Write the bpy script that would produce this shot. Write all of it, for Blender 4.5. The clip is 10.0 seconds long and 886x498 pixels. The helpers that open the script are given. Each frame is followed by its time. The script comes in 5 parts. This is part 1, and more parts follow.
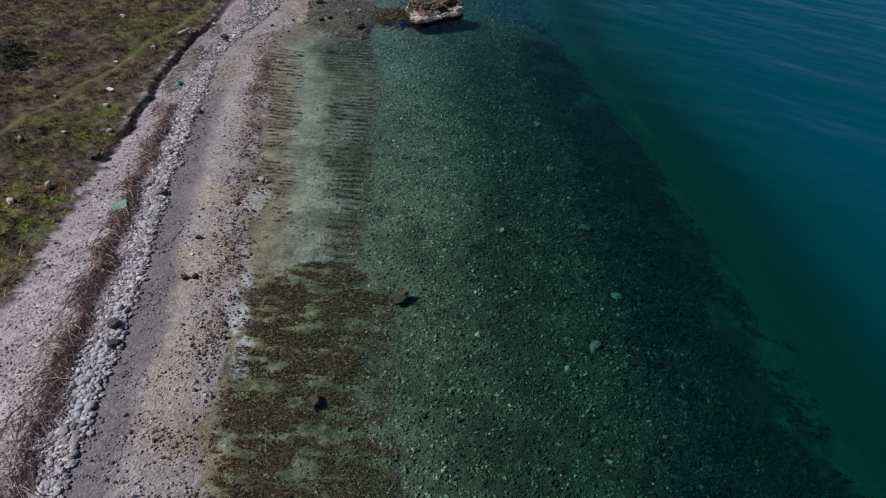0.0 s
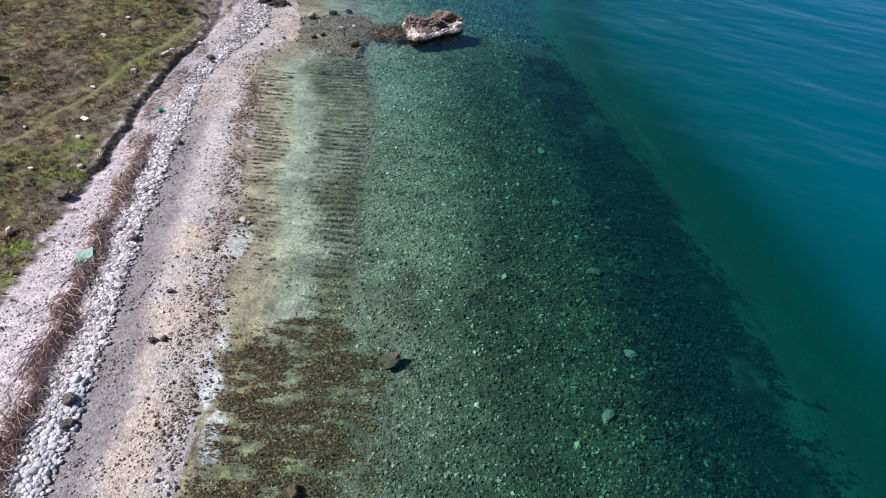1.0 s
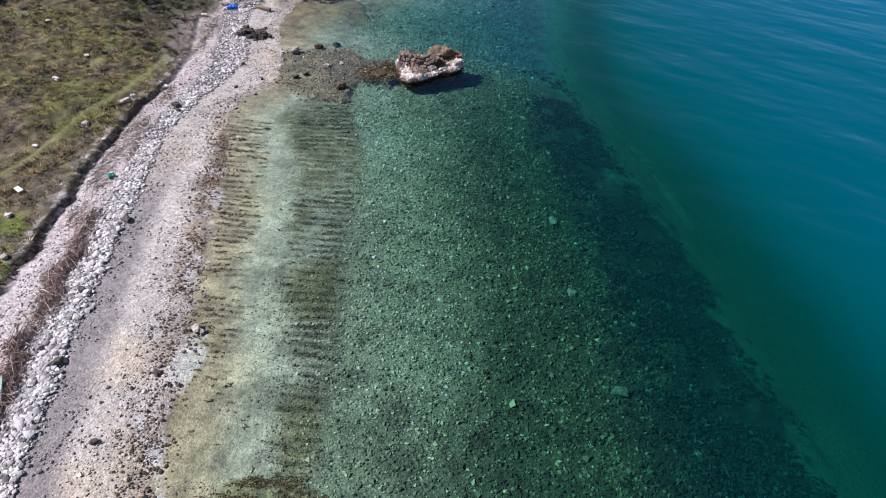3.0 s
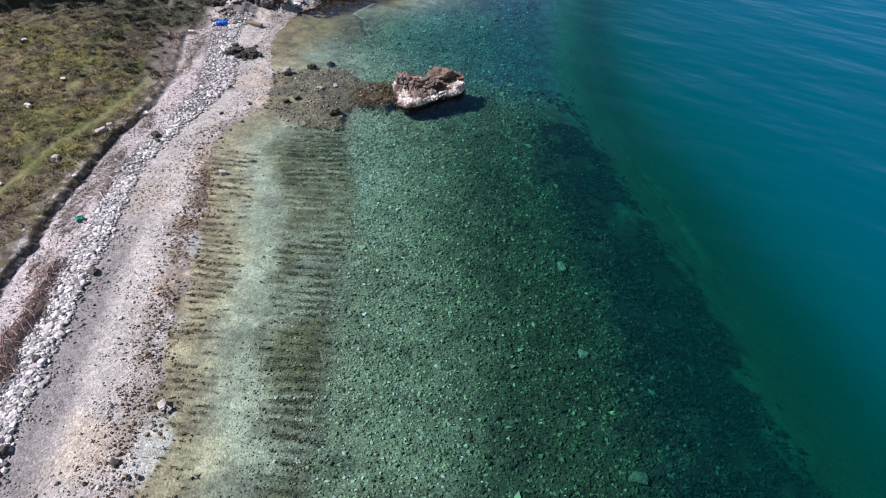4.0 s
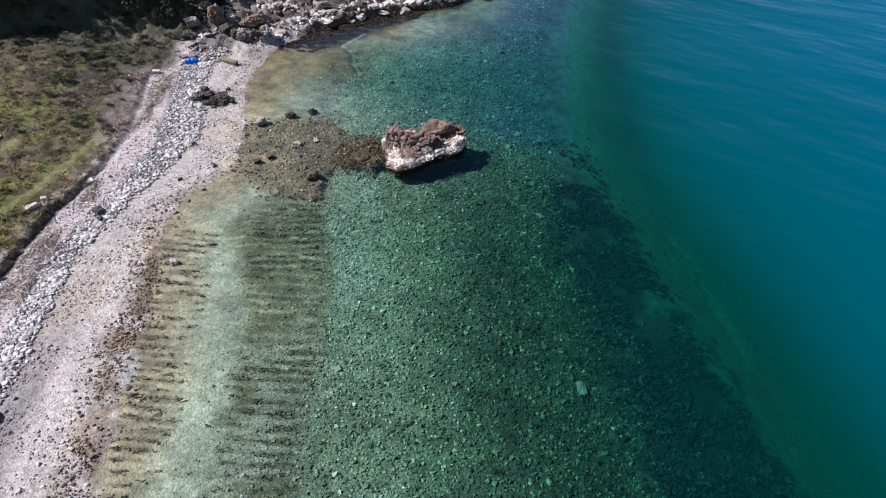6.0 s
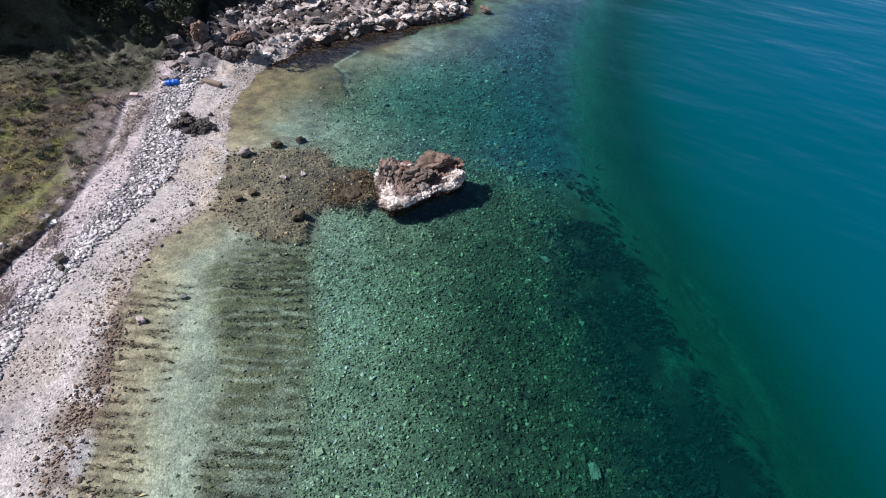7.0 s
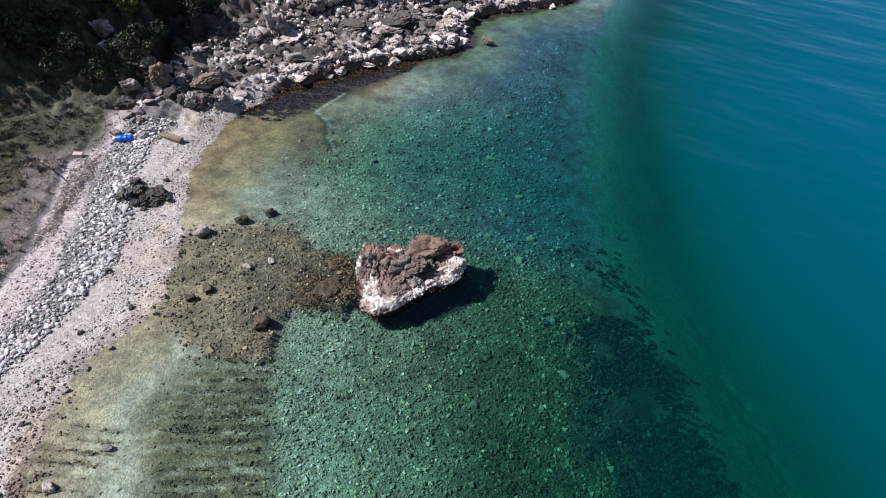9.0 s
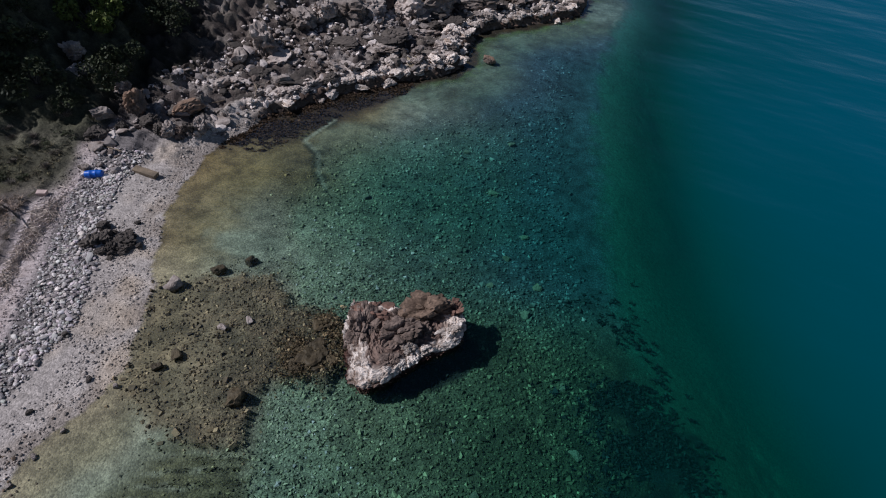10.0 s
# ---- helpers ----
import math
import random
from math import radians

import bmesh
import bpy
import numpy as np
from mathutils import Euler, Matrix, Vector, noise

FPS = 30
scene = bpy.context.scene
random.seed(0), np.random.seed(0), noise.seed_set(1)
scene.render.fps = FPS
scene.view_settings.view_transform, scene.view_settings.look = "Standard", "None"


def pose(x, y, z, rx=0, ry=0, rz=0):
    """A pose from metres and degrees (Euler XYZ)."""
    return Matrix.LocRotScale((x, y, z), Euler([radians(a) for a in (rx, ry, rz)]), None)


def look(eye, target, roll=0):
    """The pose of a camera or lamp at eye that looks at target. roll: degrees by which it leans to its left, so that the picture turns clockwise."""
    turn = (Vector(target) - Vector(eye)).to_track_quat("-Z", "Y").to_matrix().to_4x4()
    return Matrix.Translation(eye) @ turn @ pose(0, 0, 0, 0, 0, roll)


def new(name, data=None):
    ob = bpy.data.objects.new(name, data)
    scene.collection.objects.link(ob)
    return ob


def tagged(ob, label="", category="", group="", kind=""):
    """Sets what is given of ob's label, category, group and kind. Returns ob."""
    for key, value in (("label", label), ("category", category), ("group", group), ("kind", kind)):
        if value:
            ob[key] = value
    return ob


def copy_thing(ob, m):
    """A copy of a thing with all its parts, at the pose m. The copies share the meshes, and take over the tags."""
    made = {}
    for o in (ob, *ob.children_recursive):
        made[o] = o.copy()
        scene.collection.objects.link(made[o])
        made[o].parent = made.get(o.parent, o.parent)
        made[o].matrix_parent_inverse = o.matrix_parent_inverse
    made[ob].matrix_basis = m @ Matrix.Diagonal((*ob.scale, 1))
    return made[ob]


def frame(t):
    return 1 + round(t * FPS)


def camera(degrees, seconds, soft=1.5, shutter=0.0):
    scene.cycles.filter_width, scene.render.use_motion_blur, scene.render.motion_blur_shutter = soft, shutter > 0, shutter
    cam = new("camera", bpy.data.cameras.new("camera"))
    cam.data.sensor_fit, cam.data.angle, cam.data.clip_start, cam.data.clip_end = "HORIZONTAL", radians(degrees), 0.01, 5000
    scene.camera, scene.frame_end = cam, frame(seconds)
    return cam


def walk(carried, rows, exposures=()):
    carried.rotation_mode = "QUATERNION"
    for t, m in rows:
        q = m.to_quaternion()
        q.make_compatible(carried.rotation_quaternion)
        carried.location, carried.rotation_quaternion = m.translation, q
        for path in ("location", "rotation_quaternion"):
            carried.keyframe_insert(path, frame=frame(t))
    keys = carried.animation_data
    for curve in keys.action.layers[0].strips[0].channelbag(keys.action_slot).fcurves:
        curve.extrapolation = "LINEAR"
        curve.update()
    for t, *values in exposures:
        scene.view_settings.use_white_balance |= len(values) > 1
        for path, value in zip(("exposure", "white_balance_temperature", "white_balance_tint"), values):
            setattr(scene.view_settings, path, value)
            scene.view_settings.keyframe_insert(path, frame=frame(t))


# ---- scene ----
cam = camera(74.1, 10.0, soft=1.1)
PATH = [
    (0, (-0.096, -0.572, 15.495), (-0.089, 0.752, 14.335), 2.4),
    (0.5, (0.051, 0.879, 15.535), (0.050, 2.203, 14.374), 2.1),
    (1, (0.091, 2.289, 15.551), (0.089, 3.614, 14.392), 2.0),
    (1.5, (0.077, 3.714, 15.554), (0.077, 5.042, 14.399), 2.1),
    (2, (0.106, 5.160, 15.593), (0.105, 6.487, 14.437), 2.1),
    (2.5, (0.071, 6.623, 15.668), (0.072, 7.949, 14.510), 2.2),
    (4, (0.193, 11.264, 15.864), (0.183, 12.586, 14.701), 2.1),
    (4.5, (0.233, 12.817, 15.913), (0.219, 14.136, 14.748), 2.1),
    (5, (0.263, 14.380, 15.973), (0.247, 15.697, 14.806), 2.1),
    (5.5, (0.316, 15.984, 15.986), (0.297, 17.301, 14.818), 2.0),
    (7, (0.296, 20.650, 16.007), (0.278, 21.966, 14.837), 2.2),
    (7.5, (0.256, 22.219, 16.010), (0.240, 23.534, 14.839), 2.4),
    (8, (0.245, 23.772, 16.007), (0.229, 25.085, 14.836), 2.4),
    (8.5, (0.219, 25.318, 15.983), (0.203, 26.631, 14.811), 2.4),
    (9, (0.197, 26.846, 16.004), (0.181, 28.159, 14.831), 2.3),
    (9.5, (0.171, 28.398, 16.021), (0.155, 29.708, 14.847), 2.4),
    (10, (0.128, 30.026, 16.026), (0.114, 31.336, 14.850), 2.5),
]
BRIGHT = 0.66
walk(cam, [(t, look(e, g, r)) for t, e, g, r in PATH],
     exposures=[(t, BRIGHT + e, 5850, 15) for t, e in [(0, -1.12), (0.1, -0.78), (0.2, -0.42), (0.3, -0.15), (0.4, 0.0), (9.5, 0.0), (9.6, -0.05), (9.7, -0.27), (9.8, -0.5), (9.9, -0.76), (10, -1.02)]])

# ---- light ----
SUN_FROM = Vector((-0.97, -0.06, 1.02)).normalized()
world = bpy.data.worlds.new("sky")
scene.world = world
world.use_nodes = True
wn = world.node_tree.nodes
sky = wn.new("ShaderNodeTexSky")
sky.sky_type = "NISHITA"
sky.sun_disc = False
sky.dust_density = 0.3
sky.sun_elevation = math.asin(SUN_FROM.z)
sky.sun_rotation = math.atan2(SUN_FROM.x, SUN_FROM.y)
world.node_tree.links.new(sky.outputs[0], wn["Background"].inputs[0])
wn["Background"].inputs[1].default_value = 0.05
sun_data = bpy.data.lights.new("sun", "SUN")
sun_data.energy, sun_data.angle, sun_data.color = 5.0, radians(0.5), (1.0, 0.965, 0.93)
sun = new("sun", sun_data)
sun.matrix_world = look(SUN_FROM * 80, (0, 0, 0))

# ---- numeric helpers ----
rng = np.random.default_rng(7)


def lattice(ix, iy, seed):
    n = (ix.astype(np.int64) * 374761393 + iy.astype(np.int64) * 668265263 + seed * 974634777) & 0xFFFFFFFF
    n = ((n ^ (n >> 13)) * 1274126177) & 0xFFFFFFFF
    return ((n ^ (n >> 16)) & 0xFFFF) / 65535.0


def vnoise(x, y, seed=0):
    """Smooth value noise between 0 and 1, one cell a unit."""
    x, y = np.asarray(x, float), np.asarray(y, float)
    ix, iy = np.floor(x), np.floor(y)
    fx, fy = x - ix, y - iy
    fx, fy = fx * fx * (3 - 2 * fx), fy * fy * (3 - 2 * fy)
    a, b = lattice(ix, iy, seed), lattice(ix + 1, iy, seed)
    c, d = lattice(ix, iy + 1, seed), lattice(ix + 1, iy + 1, seed)
    return (a * (1 - fx) + b * fx) * (1 - fy) + (c * (1 - fx) + d * fx) * fy


def fbm(x, y, seed=0, octaves=4):
    total, amp, norm = 0, 1.0, 0
    for o in range(octaves):
        total = total + amp * vnoise(np.asarray(x) * 2 ** o, np.asarray(y) * 2 ** o, seed + 17 * o)
        norm += amp
        amp *= 0.5
    return total / norm


def step(a, b, v):
    s = np.clip((np.asarray(v, float) - a) / (b - a), 0, 1)
    return s * s * (3 - 2 * s)


def mix(a, b, f):
    f = np.asarray(f)[..., None]
    return a * (1 - f) + np.asarray(b, float) * f


# ---- plan of the shore ----
WATERLINE = [(60, -400), (-1, -28), (-5.2, 0), (-6.93, 9.5), (-7.1, 12.5), (-7.45, 15), (-8.0, 18), (-8.55, 21), (-9.2, 24), (-9.6, 27),
             (-10.1, 29.5), (-10.6, 32.3), (-11.35, 35), (-11.75, 36.8), (-11.5, 38.3), (-10.7, 39.8), (-10.25, 41.2), (-10.2, 43),
             (-10.6, 44.4), (-11.5, 46.9), (-12.1, 49.6), (-11.9, 52), (-11.5, 54.4), (-10.6, 56.2), (-9.26, 58.3), (-7.6, 59.5),
             (-6.1, 60.7), (-3.6, 62.1), (-1.2, 63.3), (0.5, 65), (0.7, 67.8), (1.25, 70.2), (3.7, 71.8), (6.3, 72.9), (9.3, 74.8),
             (10.2, 78), (6, 86), (-20, 140), (-400, 900)]
COBBLE_SEA = [(-30, -3.5), (0, -8.4), (9.2, -10.1), (12, -10.45), (15.5, -11.1), (19.3, -11.9), (22, -12.35), (26, -13.0), (29.6, -13.5), (33.3, -14.1),
              (36, -14.1), (38, -13.7), (40, -13.1), (43, -12.6), (46, -13.4), (49, -14.3), (51, -14.6), (53, -14), (60, -14)]
COBBLE_LAND = [(-30, -4.5), (0, -9.6), (9.2, -11.1), (13, -11.4), (15.4, -11.75), (20.2, -12.9), (23, -13.4), (26, -13.9), (30, -14.5), (34, -15),
               (38, -14.7), (42, -14.3), (46, -15.25), (50, -16.2), (54, -16), (60, -16)]
BANK = [(-30, -9), (0, -13.6), (16, -14.9), (22.5, -15.3), (26, -15.6), (31, -16.3), (36, -16.4), (38.5, -16), (41, -15.95), (44.5, -16.4),
        (49, -17.6), (54, -17.4), (58, -17), (70, -17)]
TRACK = [(0, -25), (24.9, -20.2), (26.4, -19.8), (28.3, -19.5), (30.5, -18.95), (32, -18.8), (34.9, -18.5), (37.4, -17.65), (40, -17.4), (43.2, -17.2), (46, -18.3)]
SIDE_TRACK = [(0, -21), (34.7, -20.05), (36.9, -20.2), (39, -20.55), (42.1, -20.75), (45.3, -21.1), (48.1, -21.0), (51.3, -21.4)]
TOP_TRACK = [(-40, 42), (-26.7, 46.0), (-26.3, 47.9), (-24.9, 49.9), (-21.9, 50.9), (-18.9, 52.3), (-17, 53)]
WRACK = [(5, -10.4), (12, -11.8), (13.2, -12.15), (14, -12.3), (14.85, -12.1), (15.8, -12.6), (17, -12.6), (18.1, -12.9), (20, -13.35), (23, -13.75), (26, -14.2), (30, -14.9), (36, -15.3), (53, -16.6)]
FROTH = [(6, -6.0), (12.3, -6.8), (13.2, -7.0), (14, -7.3), (15, -7.5), (15.7, -7.65), (16.6, -8.05), (17.8, -8.5), (19.4, -8.2), (20.4, -8.3), (21.2, -8.6), (23, -9.3), (25.7, -9.5), (28.4, -10.05), (29.3, -10.3), (40, -12.0)]
HILL_FOOT = [(-400, 20), (-60, 38), (-34, 44.5), (-28.3, 48.4), (-26.6, 49.9), (-24.7, 51.3), (-21.4, 52.3), (-18.7, 53.2), (-16.9, 54.9), (-16, 58), (-14.9, 59.8), (-12.4, 62.2), (-10.3, 65.6), (-7.2, 69), (2, 74), (7, 77), (5, 84), (-20, 135), (-400, 880)]
WEED_IN = [(0, 7.6), (22, 7.3), (33, 6.5), (38, 5.7), (52, 5.3), (70, 6.5)]
DROP = [(-30, 13.4), (0, 13), (10, 12.6), (15.8, 12.1), (19.6, 11.7), (23, 11.3), (26.5, 10.8), (30, 10.2), (33, 9.7), (36, 9.1), (39, 8.3), (42, 7.6), (45, 7.3), (51, 7.4), (57.5, 7.9), (66, 9.0), (72, 10.8), (77, 13), (100, 18)]
STRIPE_EDGE = [(0, -1.6), (9.7, -1.9), (14, -2.2), (16, -3.3), (21, -3.6), (28, -4.0), (33, -4.1), (38, -5.4), (41, -5.6)]
GREEN_EDGE = [(0, 0.6), (10, 0.8), (19, 1.4), (28, 1.2), (34, 0.4), (40, 0.2), (50, -0.6), (60, -0.5), (70, 2)]
REEF = [(-11, 40.9), (-9.9, 40.4), (-9.0, 39.6), (-6.9, 38.5), (-5.75, 38.9), (-5.7, 40.2), (-5.5, 41.1), (-3.6, 41.3), (-3.2, 42.4), (-4.1, 44.1),
        (-5.3, 44.7), (-6.6, 46.1), (-8.4, 46.0), (-10.1, 45.5), (-11.2, 44.8)]


def curve(points, y):
    return np.interp(y, [p[0] for p in points], [p[1] for p in points])


def outline(points, x, y, closing=()):
    """Signed distance to the closed outline, above zero inside."""
    pts = list(points) + list(closing)
    x, y = np.asarray(x, float), np.asarray(y, float)
    best, inside = np.full(x.shape, 1e9), np.zeros(x.shape, bool)
    for (ax, ay), (bx, by) in zip(pts, pts[1:] + pts[:1]):
        dx, dy = bx - ax, by - ay
        k = np.clip(((x - ax) * dx + (y - ay) * dy) / (dx * dx + dy * dy), 0, 1)
        best = np.minimum(best, (x - ax - k * dx) ** 2 + (y - ay - k * dy) ** 2)
        cross = (ay > y) != (by > y)
        inside ^= cross & (x < ax + (y - ay) * dx / (dy if dy else 1e-9))
    return np.where(inside, 1, -1) * np.sqrt(best)


def shore(x, y):
    """Metres inland of the waterline; below zero at sea."""
    wob = (fbm(np.asarray(x) * 0.8, np.asarray(y) * 0.8, 3, 3) - 0.5) * 0.7
    return outline(WATERLINE, x, y, [(-4000, 900), (-4000, -400)]) + wob


def hill_in(x, y):
    wob = (fbm(np.asarray(x) * 0.35, np.asarray(y) * 0.35, 5, 3) - 0.5) * 3.0
    return outline(HILL_FOOT, x, y, [(-4000, 880), (-4000, 20)]) + wob


def combs(x, y, s, sw):
    """Streaks of weed that run out from the shore, close to it and a few metres off."""
    along = (1 - step(35.5, 37.5, y)) * step(16, 22, y)
    gap = np.clip(0.28 + 0.012 * (y - 21.5), 0.28, 0.75)
    phase = np.where(y > 21.5, np.log(gap / 0.28) / 0.012, (y - 21.5) / 0.28)
    one = step(0.2, 0.75, np.sin(2 * np.pi * (phase + 1.6 * fbm(x * 0.4, y * 0.5, 41, 2))) + 3.0 * (fbm(x * 1.2, y * 1.6, 45, 3) - 0.5))
    two = step(0.15, 0.7, np.sin(2 * np.pi * (y / 0.42 - 0.12 * x + 1.6 * fbm(x * 0.4, y * 0.45, 44, 2))) + 3.0 * (fbm(x * 1.1, y * 1.3, 46, 3) - 0.5))
    one = one * along * step(2.3, 1.4, s + 1.2 * (fbm(x * 0.5, y * 0.5, 48, 2) - 0.5))
    two = two * step(39.5, 38, y) * step(15.5, 17, y) * step(2.9, 3.9, sw) * step(0.3, -0.5, x - curve(STRIPE_EDGE, y)) * step(0.33, 0.46, fbm(x * 0.3, y * 0.16, 42, 3))
    return one, two


def plan(x, y):
    """Ground height and base colour at x, y."""
    x, y = np.asarray(x, float), np.asarray(y, float)
    near = fbm(x * 2.2, y * 2.2, 11, 4)
    big = fbm(x * 0.35, y * 0.35, 12, 4)
    fine = vnoise(x * 7, y * 7, 13)
    sd = shore(x, y)
    s = np.maximum(-sd, 0)
    land = np.maximum(sd, 0)
    wig = (fbm(x * 0.7, y * 0.7, 14, 3) - 0.5) * 0.7
    # beach, bank, meadow
    rise = 0.62 - 0.26 * step(16, 36, y)
    z = rise * (1 - np.exp(-land / 2.3)) + 0.05 * (near - 0.5) * step(0, 1, land)
    wall = curve(BANK, y) + wig * 0.9 + (0.35 + 1.4 * step(26, 20, y)) * (near - 0.5) - x
    coast = step(50, 56, y)
    on_bank = step(-0.04, 0.10, wall) * (1 - coast)
    z = z + on_bank * (0.05 + 0.21 * step(20, 25, y) * (1 - 0.55 * step(37, 42, y)) + 0.05 * np.clip(wall, 0, 40) + 0.07 * (near - 0.5) + 0.4 * (big - 0.5) * step(0, 4, wall) + 0.16 * (fbm(x * 0.9 + 0.2 * y, y * 0.7, 22, 3) - 0.5) * step(0.3, 2, wall) + 0.10 * (fbm(x * 3.4, y * 2.6, 81, 2) - 0.5) * step(0.3, 1, wall))
    z = z + 0.9 * step(40, 52, y) * step(0.5, 6, wall) * (1 - coast)
    z = z + coast * np.minimum(0.17 * land, 1.6 + 0.02 * land) + coast * (0.6 * (near - 0.45) + 0.25 * (fine - 0.5) + 0.35 * (np.abs(fbm(x * 0.9, y * 1.5, 72, 4) - 0.5) * -4 + 0.5) * step(1.2, 2.5, land)) * step(0, 1.5, land) + 0.34 * coast * step(56, 58.5, y) * step(0.02, 0.3, land) * step(2.0, 1.2, land + wig)
    hill = hill_in(x, y)
    h = np.maximum(hill, 0)
    left = step(-20, -24.5, x)
    z = z + np.interp(h, [0, 2, 6, 16, 60, 400], [0, 0.6, 1.9, 4.5, 12, 40]) * (1 - left) + np.interp(h, [0, 1.5, 5, 14, 60, 400], [0, 2.2, 6.5, 10, 15, 45]) * left + step(0, 3, h) * ((0.9 + 1.3 * left) * (fbm(x * 0.5, y * 0.5, 21, 4) - 0.45) + 0.5 * (near - 0.5))
    # sea bed
    in_bay = step(40, 47, y)
    past = x - curve(DROP, y) - wig * 2.6 * (1 - 0.7 * in_bay) - (2.4 * (near - 0.5) + 3.0 * (big - 0.5)) * (1 - 0.7 * in_bay)
    out = np.maximum(past, 0)
    shelf = np.interp(s, [0, 1, 3, 6, 9, 13, 17, 30, 200], [0.02, 0.10, 0.22, 0.38, 0.62, 1.05, 1.7, 3.2, 9.0])
    bed = -shelf - 2.6 * step(-0.5, 9.0, x - curve(DROP, y)) - 0.16 * np.clip(x - curve(DROP, y), 0, 40) - 2.6 * (fbm(x * 0.09, y * 0.05, 77, 3) - 0.5) * step(2, 8, out) - 1.2 * step(46, 66, y) * step(3, 14, out) - 0.5 * step(46, 54, y) * step(3.5, 9, s) + 0.08 * (near - 0.5) * step(0, 3, s) * step(2, 0, past)
    reef = outline(REEF, x, y) + (near - 0.5) * 0.9
    on_reef = step(-0.25, 0.35, reef) * step(0, 0.3, s)
    bed = np.maximum(bed, -1.0 - 0.8 * np.maximum(np.hypot(x - 11.4, y - 76) - 1.6, 0))
    bed = bed * (1 - on_reef) + on_reef * (-0.12 + 0.14 * (near - 0.42))
    z = np.where(sd > 0, z, bed)

    # land colours
    pale = np.array((0.385, 0.338, 0.30)) * (0.8 + 0.4 * near)[..., None]
    c = mix(pale, (0.42, 0.34, 0.26), step(0.45, 0.75, fbm(x * 0.6, y * 0.6, 31, 3)) * 0.8)
    a, b = curve(COBBLE_SEA, y), curve(COBBLE_LAND, y)
    grey = step(a + 1.7, a + 0.9, x + wig) * (1 - 0.8 * step(26, 35, y))
    c = mix(c, (0.185, 0.16, 0.152), grey * 0.9)
    c = mix(c, (0.15, 0.132, 0.125), step(a + 0.15, a - 0.1, x + 0.4 * wig))
    c = mix(c, np.array((0.43, 0.365, 0.345)) * (0.6 + 0.7 * near)[..., None], step(b + 0.1, b - 0.3, x + 0.5 * wig))
    litter = step(b - 0.1, b - 0.5, x) * step(b - 1.5, b - 0.9, x)
    c = mix(c, (0.33, 0.265, 0.235), litter * step(0.42, 0.6, near) * 0.6)
    turf = mix(np.array((0.155, 0.118, 0.06)) * np.ones(x.shape + (1,)), (0.15, 0.13, 0.042), step(0.4, 0.65, big))
    turf = mix(turf, (0.135, 0.125, 0.04), step(0.60, 0.74, fbm(x * 0.5, y * 0.5, 33, 4)))
    turf = mix(turf, (0.085, 0.066, 0.058), step(0.52, 0.68, fbm(x * 0.9, y * 0.9, 34, 4)) * 0.5)
    turf = turf * (0.15 + 1.8 * fbm(x * 3.6 + 0.8 * y, y * 2.8, 35, 3) ** 1.8)[..., None]
    turf = mix(turf, (0.13, 0.17, 0.025), step(0.58, 0.68, fbm(x * 1.3, y * 1.3, 47, 3)) * np.maximum(step(5, 1, wall) * step(30, 24, y), 0.7 * step(37, 39, y) * step(46, 43, y) * step(4, 1.5, wall)) * 0.8)
    turf = mix(turf, np.array((0.05, 0.045, 0.036)) * (0.5 + near)[..., None], step(40.5, 45, y + 2 * wig) * (0.1 + 0.25 * step(5.5, 2.5, wall)))
    edge = step(2.0, 0.3, wall + wig) * step(0.45, 0.65, near)
    turf = mix(turf, (0.19, 0.16, 0.14), edge * 0.55)
    # turf darkened up to the left hill, whose shade is put into the colour
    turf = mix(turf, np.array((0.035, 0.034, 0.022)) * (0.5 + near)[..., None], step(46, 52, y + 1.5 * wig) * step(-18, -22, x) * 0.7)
    tr = np.abs(x - curve(TRACK, y) - 0.4 * wig)
    turf = mix(turf, (0.115, 0.135, 0.022), step(1.0, 0.3, tr + 0.6 * (near - 0.5)) * step(29, 33, y) * step(45, 42, y) * step(0.4, 0.6, near) * 0.5)
    turf = mix(turf, (0.185, 0.175, 0.065), step(0.20, 0.03, tr + 0.3 * (near - 0.5)) * 0.7 * step(48, 44, y))
    side = np.abs(x - curve(SIDE_TRACK, y) - 0.6 * wig)
    turf = mix(turf, (0.15, 0.16, 0.045), step(0.55, 0.15, side) * step(0.42, 0.62, near) * step(33, 36, y) * 0.6)
    brow = np.abs(y - np.interp(x, [p[0] for p in TOP_TRACK], [p[1] for p in TOP_TRACK]) - 0.5 * wig)
    turf = mix(turf, (0.15, 0.15, 0.07), step(0.35, 0.1, brow) * 0.75)
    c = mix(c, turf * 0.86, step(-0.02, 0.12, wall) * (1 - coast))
    # dark line under the bank's edge: its shade painted into scarp and foot
    lip_shade = step(-0.2, -0.06, wall) * step(0.18, 0.08, wall) * (1 - coast) * step(20, 24, y)
    c = mix(c, (0.038, 0.027, 0.02), lip_shade * (0.95 - 0.5 * step(37, 42, y)))
    crest_stones = step(0.1, 0.2, wall) * step(0.55, 0.3, wall) * step(0.55, 0.7, vnoise(x * 4, y * 4, 71)) * (1 - coast) * step(21, 25, y)
    c = mix(c, (0.36, 0.32, 0.29), crest_stones * 0.8)
    scar = step(0.05, 0.3, wall) * step(1.8, 0.9, wall + 1.2 * wig) * step(39, 43, y) * (1 - coast)
    c = mix(c, np.array((0.16, 0.13, 0.118)) * (0.45 + near)[..., None], scar * 0.8)
    rock = mix(np.array((0.085, 0.066, 0.056)) * (0.5 + near)[..., None], (0.30, 0.26, 0.235), step(0.54, 0.7, fbm(x * 0.9, y * 0.9, 38, 3)) * 0.6)
    rock = mix(rock, (0.13, 0.11, 0.085), step(0.55, 0.7, near) * 0.6)
